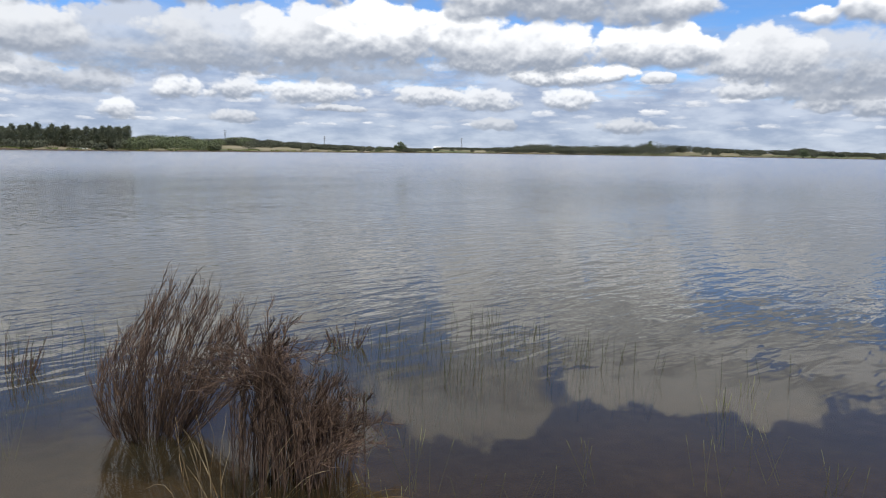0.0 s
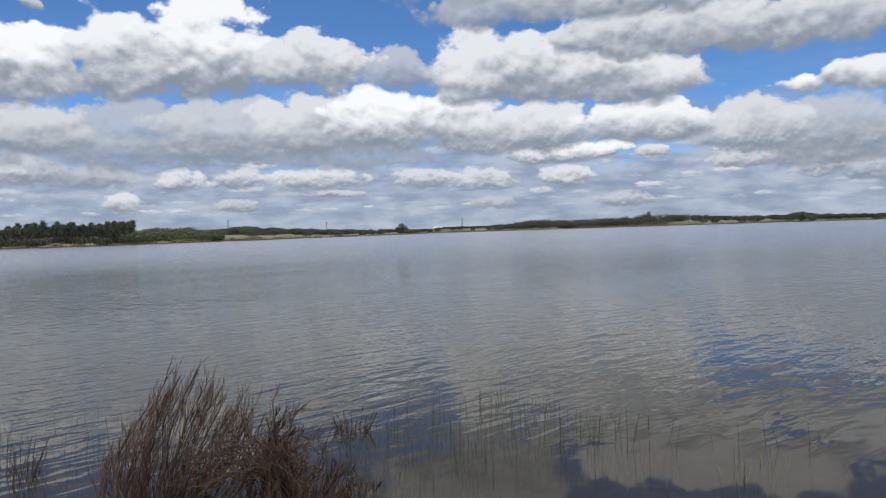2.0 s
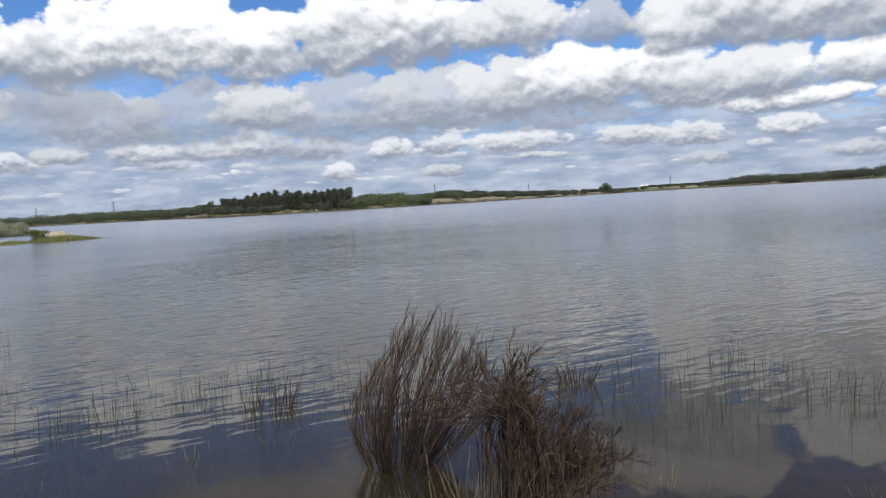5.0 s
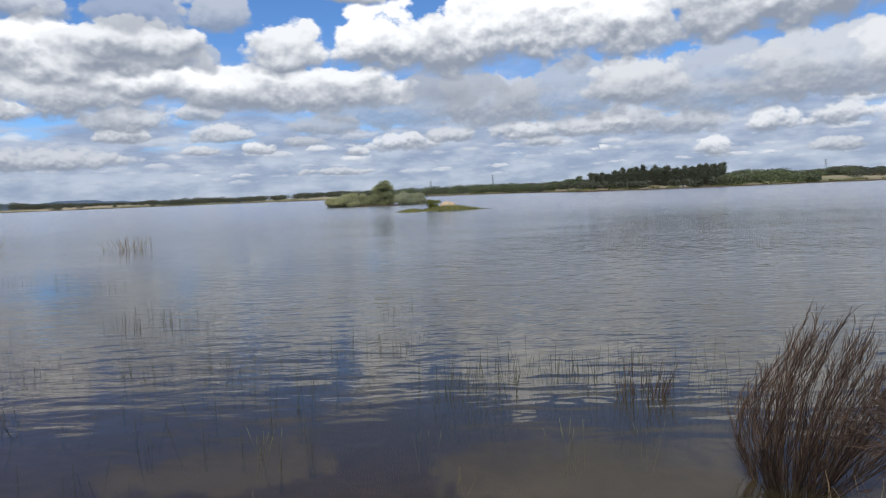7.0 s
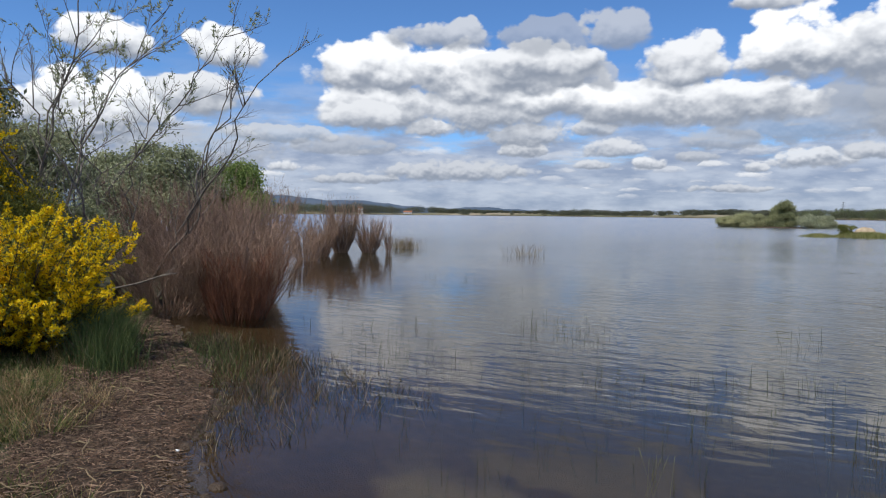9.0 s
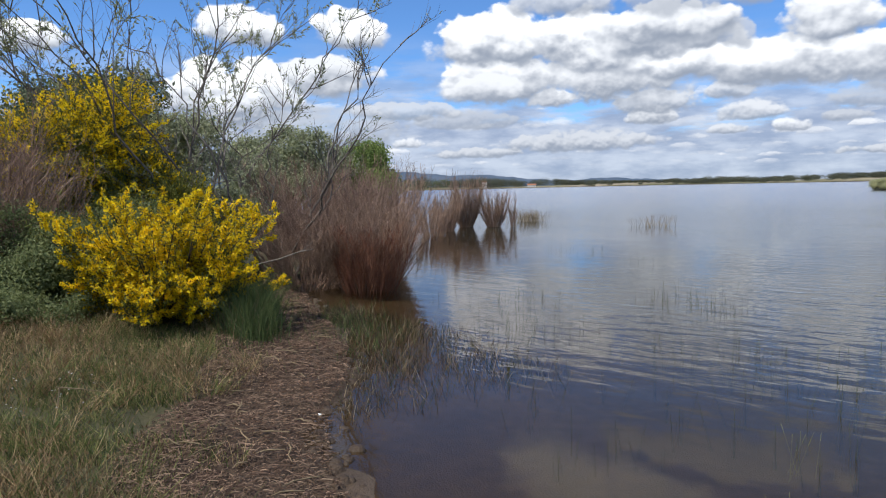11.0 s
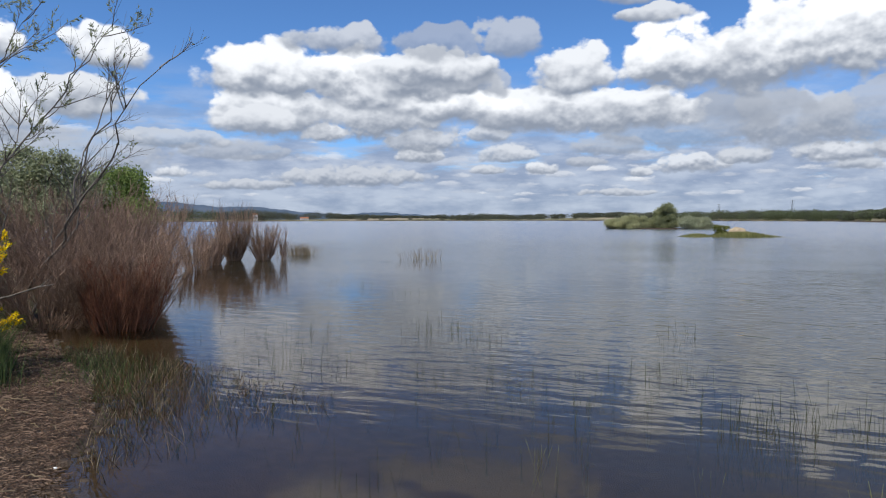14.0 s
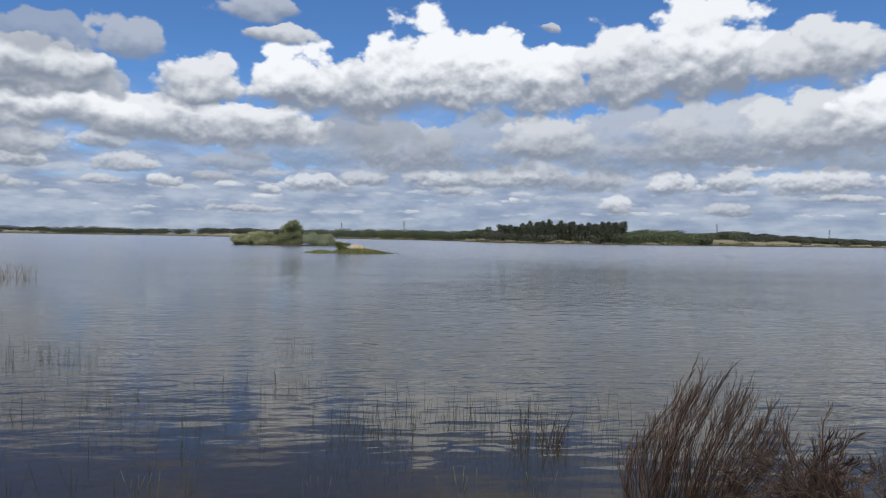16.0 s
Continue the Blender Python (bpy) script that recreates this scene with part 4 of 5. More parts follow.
def swept_bush(name, x, y, root, low, high, tip, label, seed, twig, length):
    """A dead bush whose stems follow the given roots, bends and tips, with fine twigs that trail along them."""
    r = np.random.RandomState(seed)
    z = ground_z(x, y) - 0.02
    ob = thing(name, x, y, z, label, "shrub", "dead bushes in the shallows")
    n = len(root)
    a = np.column_stack([root, np.zeros(n)])
    lift = np.array([0.0, 0.0, -z])
    s = np.linspace(0, 1, 12)[None, :, None]
    p = a[:, None] * (1 - s) ** 3 + 3 * (low + lift)[:, None] * s * (1 - s) ** 2 + 3 * (high + lift)[:, None] * s ** 2 * (1 - s) + (tip + lift)[:, None] * s ** 3
    p = p + unit(r.normal(size=(n, 1, 3))) * np.sin(s * (4 + 4 * r.rand(n, 1, 1)) + 6 * r.rand(n, 1, 1)) * 0.014 * s
    rods("shoot", p, taper(p, 0.0031, 0.0013), 4, DRY_TWIG, ob)
    q = twigs(r, p, twig, length, 0.26, 6, 0.22, 0.30, 0.07)
    part("twig_mass", tubes(q, taper(q, 0.0019, 0.0009)), DRY_TWIG, ob, kind="stuff")
    w = twigs(r, q, 3, length * 0.5, 0.42, 4, 0.2, 0.25, 0.12)
    part("fine_twig_mass", tubes(w, taper(w, 0.0012, 0.0007)), DRY_TWIG, ob, kind="stuff")
    return ob


def tuft(name, x, y, n, height, spread, material, label, seed, group="", bend=0.12, thick=0.0028, category="rushes"):
    """A loose tuft of rush stems that rises out of the lake bed, some of them broken over."""
    r = np.random.RandomState(seed)
    z = min(ground_z(x, y) - 0.01, -0.2)
    ob = thing(name, x, y, z, label, category, group)
    root = np.stack([spread * r.normal(size=n), spread * r.normal(size=n), 0 * r.rand(n)], -1)
    l = (height * (0.35 + 0.65 * r.rand(n))) - z
    s = np.linspace(0, 1, 6)[None, :, None]
    way = np.stack([bend * r.normal(size=n), bend * r.normal(size=n), np.ones(n)], -1)
    p = root[:, None, :] + way[:, None, :] * s * l[:, None, None]
    broken = (r.rand(n) < 0.18)[:, None, None]
    over = unit(np.stack([r.normal(size=n), r.normal(size=n), -0.2 * np.ones(n)], -1))[:, None, :]
    p = np.where(broken & (s > 0.79), p[:, 4:5] * 1.0 + over * (s - 0.8) * 0.6 * l[:, None, None], p)
    if n < 20:
        rods("stem", p, taper(p, thick, thick * 0.45), 4, material, ob)
    else:
        part("stem_mass", tubes(p, taper(p, thick, thick * 0.45), 4), material, ob, kind="stuff")
    return ob


LONE_RUSHES = [(-7.7, 7.3), (-6.8, 8.9), (-6.0, 8.6), (-4.0, 6.4), (-4.5, 4.0), (-3.2, 3.5), (-2.6, 4.3), (-2.9, 5.1), (-6.7, 5.3), (-8.7, 6.4), (-7.2, 4.7), (-6.2, 5.2), (-4.9, 4.7), (-6.5, 8.6), (-3.9, 6.2), (-3.6, 6.3), (-2.5, 6.9), (-3.0, 7.1), (-5.7, 8.2), (-3.1, 6.6), (-4.0, 6.4), (-3.0, 6.8), (-2.5, 7.0), (-6.7, 8.2), (-6.3, 8.7), (-3.4, 10.1)]


def build_shallows():
    # the dead bushes in front of the bank: one swept over by the wind, one bent into an arch, one beaten down
    r = np.random.RandomState(53)
    n = 100
    out = np.sort(r.rand(n)) * 0.74 - 0.20
    top = 1.06 * np.interp(out, [-0.26, -0.1, 0.05, 0.16, 0.24, 0.34, 0.52], [0.46, 0.64, 0.77, 0.86, 0.72, 0.64, 0.54]) * (0.62 + 0.40 * r.rand(n) ** 0.6)
    deep = 0.20 * r.normal(size=n)
    swept_bush("dead_bush", 0.65, 4.17, np.stack([0.03 * r.normal(size=n), 0.04 * r.normal(size=n)], -1),
               np.stack([out * 0.62 - 0.07 + 0.03 * r.normal(size=n), deep * 0.4, top * 0.10], -1), np.stack([out * 1.22 - 0.17, deep, top * 0.56], -1),
               np.stack([out + 0.09, deep * 1.1, top], -1), "leafless dark brown bush leaning over in the shallow water", 51, 12, 0.21)
    n = 105
    turn = r.rand(n)
    front = turn > 0.68
    root = np.stack([np.where(front, -0.04 + 0.36 * r.rand(n), 0.06 + 0.36 * r.rand(n)), np.where(front, -0.12, 0.0) + 0.15 * r.normal(size=n)], -1)
    top = (0.60 + 0.18 * r.rand(n)) * np.where(front, 0.60, 1.0)
    peak = np.stack([np.where(front, root[:, 0], 0.14 + 0.09 * r.normal(size=n)), np.where(front, root[:, 1], 0.0) + 0.10 * r.normal(size=n)], -1)
    over = np.where(turn < 0.22, -0.24, np.where(turn < 0.60, 0.20, 0.04)) * (0.5 + 0.7 * r.rand(n))
    drop = np.where(turn < 0.60, 0.06 + 0.30 * r.rand(n), -0.05)
    b = swept_bush("dead_bush", 0.93, 3.42, root, np.stack([root[:, 0] * 0.9 + 0.02, root[:, 1], top * 0.45], -1),
                   np.stack([peak[:, 0], peak[:, 1], top * 1.05], -1), np.stack([peak[:, 0] + over, peak[:, 1] + 0.1 * r.normal(size=n), top - drop], -1),
                   "tangled leafless brown bush bent over into an arch", 52, 15, 0.12)
    p = shoots(r, 46, 0.62, 34, 0.22, 8, -0.5, 0.08, (0.12, 0.0))
    part("straw", tubes(p, taper(p, 0.0026, 0.0012)), DEAD_STRAW, b, "pale dry straw", kind="stuff")
    n = 95
    root = np.stack([0.11 * r.normal(size=n), 0.12 * r.normal(size=n)], -1)
    low = r.rand(n) < 0.55
    top = np.where(low, 0.16 + 0.14 * r.rand(n), 0.24 + 0.24 * r.rand(n))
    over = np.where(low, 0.08 + 0.16 * r.rand(n), 0.04 * r.normal(size=n) + 0.05)
    c = swept_bush("dead_bush", 1.32, 3.28, root, np.stack([root[:, 0], root[:, 1], top * 0.6], -1),
                   np.stack([root[:, 0] + over * 0.4, root[:, 1], top * 1.1], -1), np.stack([root[:, 0] + over, root[:, 1] - 0.05, np.where(low, top * 0.72, top)], -1),
                   "low heap of bent brown stalks in the water", 54, 15, 0.13)
    p = shoots(r, 60, 0.24, 76, 0.16, 8, -0.6, 0.08, (0.30, -0.1))
    part("straw", tubes(p, taper(p, 0.0030, 0.0012)), DEAD_STRAW, c, "pale dry straw", kind="stuff")
    # a thicker clump of dark stems, and a small dry sprig
    dry_shrub("stalk_clump", -0.09, 5.75, 0.46, 16, 26, DRY_TWIG, "clump of dark bare stalks standing in the lake", 55, 0.16, 3, 0, z=-0.2, thick=0.8, lean=(0.12, 0.0))
    dry_shrub("stalk_clump", 2.33, 5.45, 0.22, 40, 26, DRY_TWIG, "small dry brown sprig above the water", 56, 0.10, 6, 1, z=-0.08, thick=0.8)
    # rushes: a few kinds, set again and again
    kinds = [tuft("rush_tuft", -1.20, 5.75, 11, 0.24, 0.16, RUSH, "sparse dark green rushes standing in the lake", 61, "rushes in the shallows"),
             tuft("rush_tuft", -0.75, 6.30, 8, 0.22, 0.20, RUSH, "sparse dark green rushes standing in the lake", 62, "rushes in the shallows"),
             tuft("rush_tuft", 0.35, 6.10, 6, 0.22, 0.18, RUSH, "sparse dark green rushes standing in the lake", 63, "rushes in the shallows"),
             tuft("rush_tuft", 2.70, 4.75, 9, 0.20, 0.20, RUSH, "sparse dark green rushes standing in the lake", 64, "rushes in the shallows"),
             tuft("rush_tuft", -3.60, 5.90, 4, 0.17, 0.05, RUSH, "few dark rush stems standing in the lake", 65, "rushes in the shallows")]
    r = np.random.RandomState(66)
    spots = []
    for n, (x0, x1), (y0, y1), ks in ((26, (-1.75, 0.55), (5.5, 7.0), (0, 1, 2)), (30, (2.0, 4.1), (4.0, 5.6), (1, 2, 3)), (7, (3.6, 4.6), (3.0, 4.6), (4, 2)),
                                      (9, (-6.6, -5.3), (7.6, 8.7), (4, 1)), (7, (-8.6, -6.8), (6.2, 7.4), (4, 2)), (6, (-4.2, -2.6), (5.5, 6.4), (4,)),
                                      (5, (-3.0, -2.2), (3.8, 6.2), (4,)), (10, (-6.8, -4.6), (4.4, 6.2), (4, 2)), (3, (-3.4, -3.0), (9.0, 9.6), (4,)), (8, (-5.5, -3.2), (3.0, 5.4), (4,)), (4, (-14, -10), (11, 14), (2,))):
        for _ in range(n):
            spots.append((x0 + (x1 - x0) * r.rand(), y0 + (y1 - y0) * r.rand(), ks[r.randint(len(ks))]))
    for i, (x, y) in enumerate(LONE_RUSHES):
        spots.append((x, y, (4, 2, 1)[i % 3]))
        spots.append((x + 0.35 * r.normal(), y + 0.35 * r.normal(), 4))
    for x, y, k in spots:
        m = pose(x, y, kinds[k].location.z - 0.07 * r.rand(), 0, 0, 360 * r.rand())
        copy_thing(kinds[k], m)
    # bent pale sedge in the clear shallows
    sedge = [tuft("sedge_tuft", 1.91, 3.33, 8, 0.10, 0.06, PALE_RUSH, "bent pale green sedge blades in clear shallows", 71, "sedges in the shallows", 0.22, 0.0026, "sedge"),
             tuft("sedge_tuft", 3.74, 2.50, 5, 0.09, 0.05, PALE_RUSH, "bent pale green sedge blades in clear shallows", 72, "sedges in the shallows", 0.25, 0.0028, "sedge")]
    for i, (x, y) in enumerate(((3.92, 2.95), (2.75, 2.93), (1.52, 3.05), (2.25, 2.76), (3.6, 2.0), (3.3, 2.5), (1.75, 3.9), (2.05, 4.2), (-0.55, 4.75), (-1.5, 4.6), (-0.1, 4.9), (-1.1, 3.9), (-2.5, 4.3), (-2.0, 3.4), (1.55, 2.8), (2.0, 2.9), (4.3, 3.1))):
        copy_thing(sedge[i % 2], pose(x, y, sedge[i % 2].location.z - 0.02 * (i % 4), 0, 0, 57 * i))
    # farther out
    tuft("reed_clump", -18.25, 22.7, 70, 0.50, 0.36, DEAD_STRAW, "pale brown clump of reeds far out in the lake", 75, "", 0.30, 0.007, "reeds")
    tuft("reed_clump", -25.5, 22.8, 320, 0.62, 0.36, DEAD_STRAW, "pale clump of grass standing in the lake", 76, "", 0.30, 0.007, "reeds")
    for i, (x, y, h, n, t, w) in enumerate(((-24.1, 18.0, 2.15, 150, 27, 0.2), (-23.2, 18.75, 1.6, 110, 30, 0.2), (-22.6, 19.3, 1.35, 16, 9, 0.10), (-22.2, 15.6, 1.55, 90, 28, 0.25), (-23.6, 16.6, 1.35, 70, 28, 0.25), (-20.5, 13.9, 1.3, 80, 34, 0.3))):
        dry_shrub("flooded_shrub", x, y, h, t, n, BROWN_TWIG, "leafless brown tamarisk standing in the flooded lake" if n > 20 else "thin leafless shoots standing in the flooded lake", 80 + i, w, 9, 0, "flooded shrubs", thick=2.0, z=-0.15, rise=0.2, bow=0.35)


build_far_shore()
for _b, _r, _h in ((11.1, 900.0, 20.0), (16.0, 980.0, 18.0), (-12.8, 800.0, 16.0), (-20.2, 900.0, 15.0), (-30.9, 900.0, 13.0)):
    pylon(_b, _r, _h)
house("house", 47.8, 800.0, 9.0, 6.0, 1.9, "white house with a tiled roof on the far shore", ROOF_TILE)
house("house", 51.5, 760.0, 5.0, 4.0, 6.5, "narrow white hut among trees on the far shore", ROOF_TILE)
house("barn", -29.0, 640.0, 6.0, 5.0, 0.5, "long low white barn on the far shore", PLASTER)


def boat(bearing, r, label):
    x, y = polar(bearing, r)
    ob = thing("boat", x, y, ground_z(x, y) + 0.02, label, "boat", "boats on the shore", bearing)
    bm = bmesh.new()
    rows = []
    for i in range(9):
        s = i / 8 * 2 - 1
        w = 0.75 * (1 - abs(s) ** 2.6) + 0.03
        rows.append([bm.verts.new(c) for c in ((s * 2.1, -w, 0.62 + 0.12 * s * s), (s * 2.0, -w * 0.7, 0.12), (s * 1.95, 0, 0.0), (s * 2.0, w * 0.7, 0.12), (s * 2.1, w, 0.62 + 0.12 * s * s))])
    for a, b in zip(rows, rows[1:]):
        for j in range(4):
            bm.faces.new((a[j], b[j], b[j + 1], a[j + 1]))
    bmesh.ops.solidify(bm, geom=bm.faces[:], thickness=0.05)
    part("hull", bm, PAINT, ob, smooth=True)
    for s in (-0.8, 0.5):
        part("thwart", box_mesh(0.25, 1.2, 0.05, (s, 0, 0.42), 0.01), PAINT, ob)
    ob.scale = (0.6, 0.6, 0.6)


boat(-3.2, 291.0, "small white boat drawn up on the far shore")
build_island()
build_shallows()


# ---- the left bank ----
def broom(name, x, y, height, tilt, n, flowers, label, seed, foot=0.3, size=0.033, yellow=1.0, lean=(0.0, 0.0)):
    """A broom bush: green whippy shoots crowded with yellow flowers."""
    r = np.random.RandomState(seed)
    ob = thing(name, x, y, ground_z(x, y) - 0.03, label, "broom bush")
    p = np.concatenate([shoots(r, n, height, tilt, foot, 8, -0.10, 0.06, lean), shoots(r, int(n * 0.9), height * 0.46, 74, foot, 8, 0.1, 0.08, lean)])
    rods("stem", p, taper(p, 0.010, 0.003), 4, BROWN_BARK, ob)
    q = twigs(r, p, 10, height * 0.30, 0.75, 5, 0.25, 0.25, 0.10)
    part("twig_mass", tubes(q, taper(q, 0.0035, 0.0015)), BROOM_GREEN, ob, kind="stuff")
    at, way = along(r, q, int(flowers * (0.8 if yellow >= 1.0 else 2.2)), 0.05)
    part("foliage", leaves(at + 0.02 * r.normal(size=at.shape), way + 0.7 * r.normal(size=at.shape), 0.05, 0.014, r), BROOM_GREEN, ob, kind="stuff")
    k = int(flowers * yellow)
    # flowers sit towards the ends of the twigs, thick on some shoots, thin on others
    keep = q[r.rand(len(q)) < 0.78] if yellow >= 1.0 else q[np.sin(q[:, 0, 0] * 3.1 + seed) + np.sin(q[:, 0, 1] * 3.7) + np.sin(q[:, 0, 2] * 2.9) + 0.5 * r.normal(size=len(q)) + 1.6 * (q[:, 0, 2] / height - 0.5) > 0.35]
    at, way = along(r, keep, k, 0.3)
    wing = [leaves(at + 0.012 * r.normal(size=at.shape), way * 0.4 + r.normal(size=at.shape), size * (0.6 + 0.7 * r.rand(k)), size * 0.7, r) for _ in range(2)]
    part("blossom", merge(*wing), FLOWER, ob, "bright yellow pea flowers", kind="stuff")
    return ob


def willow(name, x, y, height, stems, tilt, leaf_n, label, seed, lean=(0.0, 0.0), material=GREY_BARK, foot=0.3):
    """An open willow of several bare, crooked stems with few leaves left."""
    r = np.random.RandomState(seed)
    ob = thing(name, x, y, ground_z(x, y) - 0.05, label, "tree")
    p = shoots(r, stems, height, tilt, foot, 18, 0.1, 0.05, lean, 0.6)
    bend = np.cumsum(np.cumsum(r.normal(size=p.shape) * np.array([1, 1, 0.25]), axis=1), axis=1)
    p = p + bend * height * 0.0062 + np.cumsum(r.normal(size=p.shape) * np.array([1, 1, 0.3]), axis=1) * height * 0.013
    rods("stem", p, taper(p, 0.027, 0.005), 6, material, ob)
    q = twigs(r, p, 9, height * 0.28, 0.95, 9, 0.25, 0.30, 0.12)
    q = q + np.cumsum(np.cumsum(r.normal(size=q.shape), axis=1), axis=1) * height * 0.0016
    rods("branch", q, taper(q, 0.010, 0.003), 4, material, ob)
    w = twigs(r, q, 10, height * 0.10, 1.0, 6, 0.2, 0.25, 0.14)
    part("twig_mass", tubes(w, taper(w, 0.0036, 0.0013)), material, ob, kind="stuff")
    if leaf_n:
        pick = w[r.rand(len(w)) < 0.45]
        at, way = along(r, pick, leaf_n, 0.1)
        part("foliage", leaves(at, way + 0.6 * r.normal(size=at.shape), 0.085, 0.022, r), WILLOW_LEAF, ob, "narrow grey-green leaves", kind="stuff")
    return ob


def broom_mound(name, x, y, height, width, n, flowers, label, seed, lumps=18):
    """An old broom grown into a dense mound: stems, green twigs, and patches of blossom on the sunny side."""
    r = np.random.RandomState(seed)
    ob = thing(name, x, y, ground_z(x, y) - 0.05, label, "broom bush")
    way = unit(r.normal(size=(lumps, 3)))
    way[:, 2] = np.abs(way[:, 2]) * 0.9
    c = way * (0.35 + 0.6 * r.rand(lumps) ** 0.5)[:, None] * np.array([width * 0.4, width * 0.4, height * 0.72]) + np.array([0, 0, height * 0.14])
    sizes = width * (0.13 + 0.08 * r.rand(lumps))
    s = np.linspace(0, 1, 6)[None, :, None]
    limbs = c[:, None, :] * s + np.array([0, 0, 1]) * (s * (1 - s)) * height * 0.3
    rods("stem", limbs, taper(limbs, 0.022, 0.006), 5, BROWN_BARK, ob)
    who = r.choice(lumps, n)
    out = unit(r.normal(size=(n, 3)))
    root = c[who] + out * (sizes[who] * 0.35 * r.rand(n))[:, None]
    tip = root + unit(out + np.array([0, 0, 0.5])) * (sizes[who] * (0.5 + 0.6 * r.rand(n)))[:, None]
    q = root[:, None, :] + (tip - root)[:, None, :] * np.linspace(0, 1, 4)[None, :, None] + 0.012 * r.normal(size=(n, 4, 3))
    part("twig_mass", tubes(q, taper(q, 0.0042, 0.0016)), BROOM_GREEN, ob, kind="stuff")
    at, along_way = along(r, q, n * 7, 0.1)
    part("foliage", leaves(at + 0.02 * r.normal(size=at.shape), along_way + 0.7 * r.normal(size=at.shape), 0.06, 0.018, r), BROOM_GREEN, ob, kind="stuff")
    rich = r.rand(lumps) ** 0.8 * (0.25 + 0.75 * c[:, 2] / height)
    keep = q[r.rand(n) < rich[who]]
    at, along_way = along(r, keep, flowers, 0.35)
    wing = [leaves(at + 0.012 * r.normal(size=at.shape), along_way * 0.4 + r.normal(size=at.shape), 0.045 * (0.6 + 0.7 * r.rand(flowers)), 0.034, r) for _ in range(2)]
    part("blossom", merge(*wing), FLOWER, ob, "yellow pea flowers in patches", kind="stuff")
    return ob


def leafy_shrub(name, x, y, height, width, n, leaf, material, label, seed, lumps=10, low=0.15):
    return tagged(round_tree(name, x, y, height, width, n, leaf, material, label, seed, "", lumps, low), category="shrub")


def build_bank():
    broom("broom_bush", -8.85, 2.18, 1.50, 42, 125, 62000, "low broom bush in full yellow flower beside the path", 91, 0.26)
    broom_mound("broom_bush", *polar(81.8, 13.2), 4.0, 4.2, 8000, 27000, "tall old broom mound with patches of yellow flowers", 92)
    broom_mound("broom_bush", *polar(89.5, 13.2), 4.5, 4.8, 9000, 30000, "tall old broom mound with patches of yellow flowers", 89)
    broom_mound("broom_bush", *polar(77.2, 12.6), 2.7, 2.8, 4600, 9000, "shrubby green broom with few yellow flowers", 93, 12)
    dry_shrub("dry_shrub", *polar(86.8, 10.7), 1.75, 30, 110, BROWN_TWIG, "leafless brown shrub in front of the tall broom", 88, 0.5, 12, 4, thick=1.1, curl=0.12)
    dry_shrub("dry_shrub", *polar(90.0, 10.8), 2.1, 34, 110, BROWN_TWIG, "leafless brown shrub in front of the tall broom", 96, 0.5, 12, 4, thick=1.1, curl=0.12)
    leafy_shrub("tamarisk", *polar(84.2, 10.0), 1.6, 2.4, 40000, 0.036, BANK_LEAF, "soft grey-green tamarisk shrub on the bank", 94, 36)
    leafy_shrub("shrub", *polar(79.5, 11.0), 1.5, 3.0, 40000, 0.038, BANK_LEAF, "dark green undergrowth shrub behind the broom", 95, 40)
    leafy_shrub("shrub", *polar(87.5, 9.4), 0.70, 3.0, 26000, 0.032, BANK_LEAF, "low leafy undergrowth at the edge of the meadow", 90, 46)
    leafy_shrub("shrub", *polar(81.0, 10.2), 0.60, 2.6, 22000, 0.032, BANK_LEAF, "low leafy undergrowth at the edge of the meadow", 87, 40)
    round_tree("tree", *polar(80.6, 18.5), 5.3, 5.2, 42000, 0.11, DARK_LEAF, "dense dark green tree behind the brooms", 97, lumps=30, low=0.1)
    round_tree("tree", *polar(75.6, 17.5), 3.7, 3.6, 22000, 0.09, WILLOW_LEAF, "grey-green bushy willow behind the brooms", 98, lumps=16)
    willow("willow", -12.2, 4.75, 4.7, 10, 46, 500, "bare grey willow with crooked stems and few leaves", 101, (-0.05, -0.10))
    willow("willow", -12.9, 3.5, 5.8, 12, 42, 8000, "grey willow with thin foliage over the brooms", 102, (0.0, -0.05))
    leafy_shrub("willow_bush", -13.0, 3.9, 2.3, 2.6, 16000, 0.06, WILLOW_LEAF, "grey-green willow growth at the foot of the bare willows", 103, 14)
    round_tree("tree", *polar(67.4, 25.0), 4.9, 5.4, 30000, 0.11, WILLOW_LEAF, "grey-green willow on the bank behind the shrubs", 104, lumps=18)
    round_tree("tree", *polar(62.8, 26.5), 4.3, 5.2, 26000, 0.11, TREE_LEAF, "fresh green tree at the water's edge", 105, lumps=16)
    # the brown thicket at the water
    dry_shrub("red_shrub", -10.3, 5.65, 1.05, 27, 130, RED_TWIG, "rusty red leafless shrub at the water's edge", 111, 0.36, 12, 4, thick=1.05, rise=0.25, bow=0.4, curl=0.07)
    dry_shrub("dry_shrub", -11.3, 5.0, 1.25, 50, 110, BROWN_TWIG, "dense brown leafless tamarisk at the water's edge", 119, 0.5, 13, 4, "brown thicket", thick=1.05, curl=0.10)
    dry_shrub("dry_shrub", -10.9, 5.9, 1.45, 44, 130, BROWN_TWIG, "dense brown leafless tamarisk at the water's edge", 112, 0.5, 13, 4, "brown thicket", thick=1.05, curl=0.10)
    dry_shrub("dry_shrub", -12.6, 6.2, 1.75, 40, 130, BROWN_TWIG, "dense brown leafless tamarisk at the water's edge", 113, 0.6, 13, 4, "brown thicket", thick=1.05, curl=0.10)
    dry_shrub("dry_shrub", -13.3, 7.4, 1.6, 36, 120, BROWN_TWIG, "dense brown leafless tamarisk at the water's edge", 114, 0.6, 13, 4, "brown thicket", thick=1.05, curl=0.10)
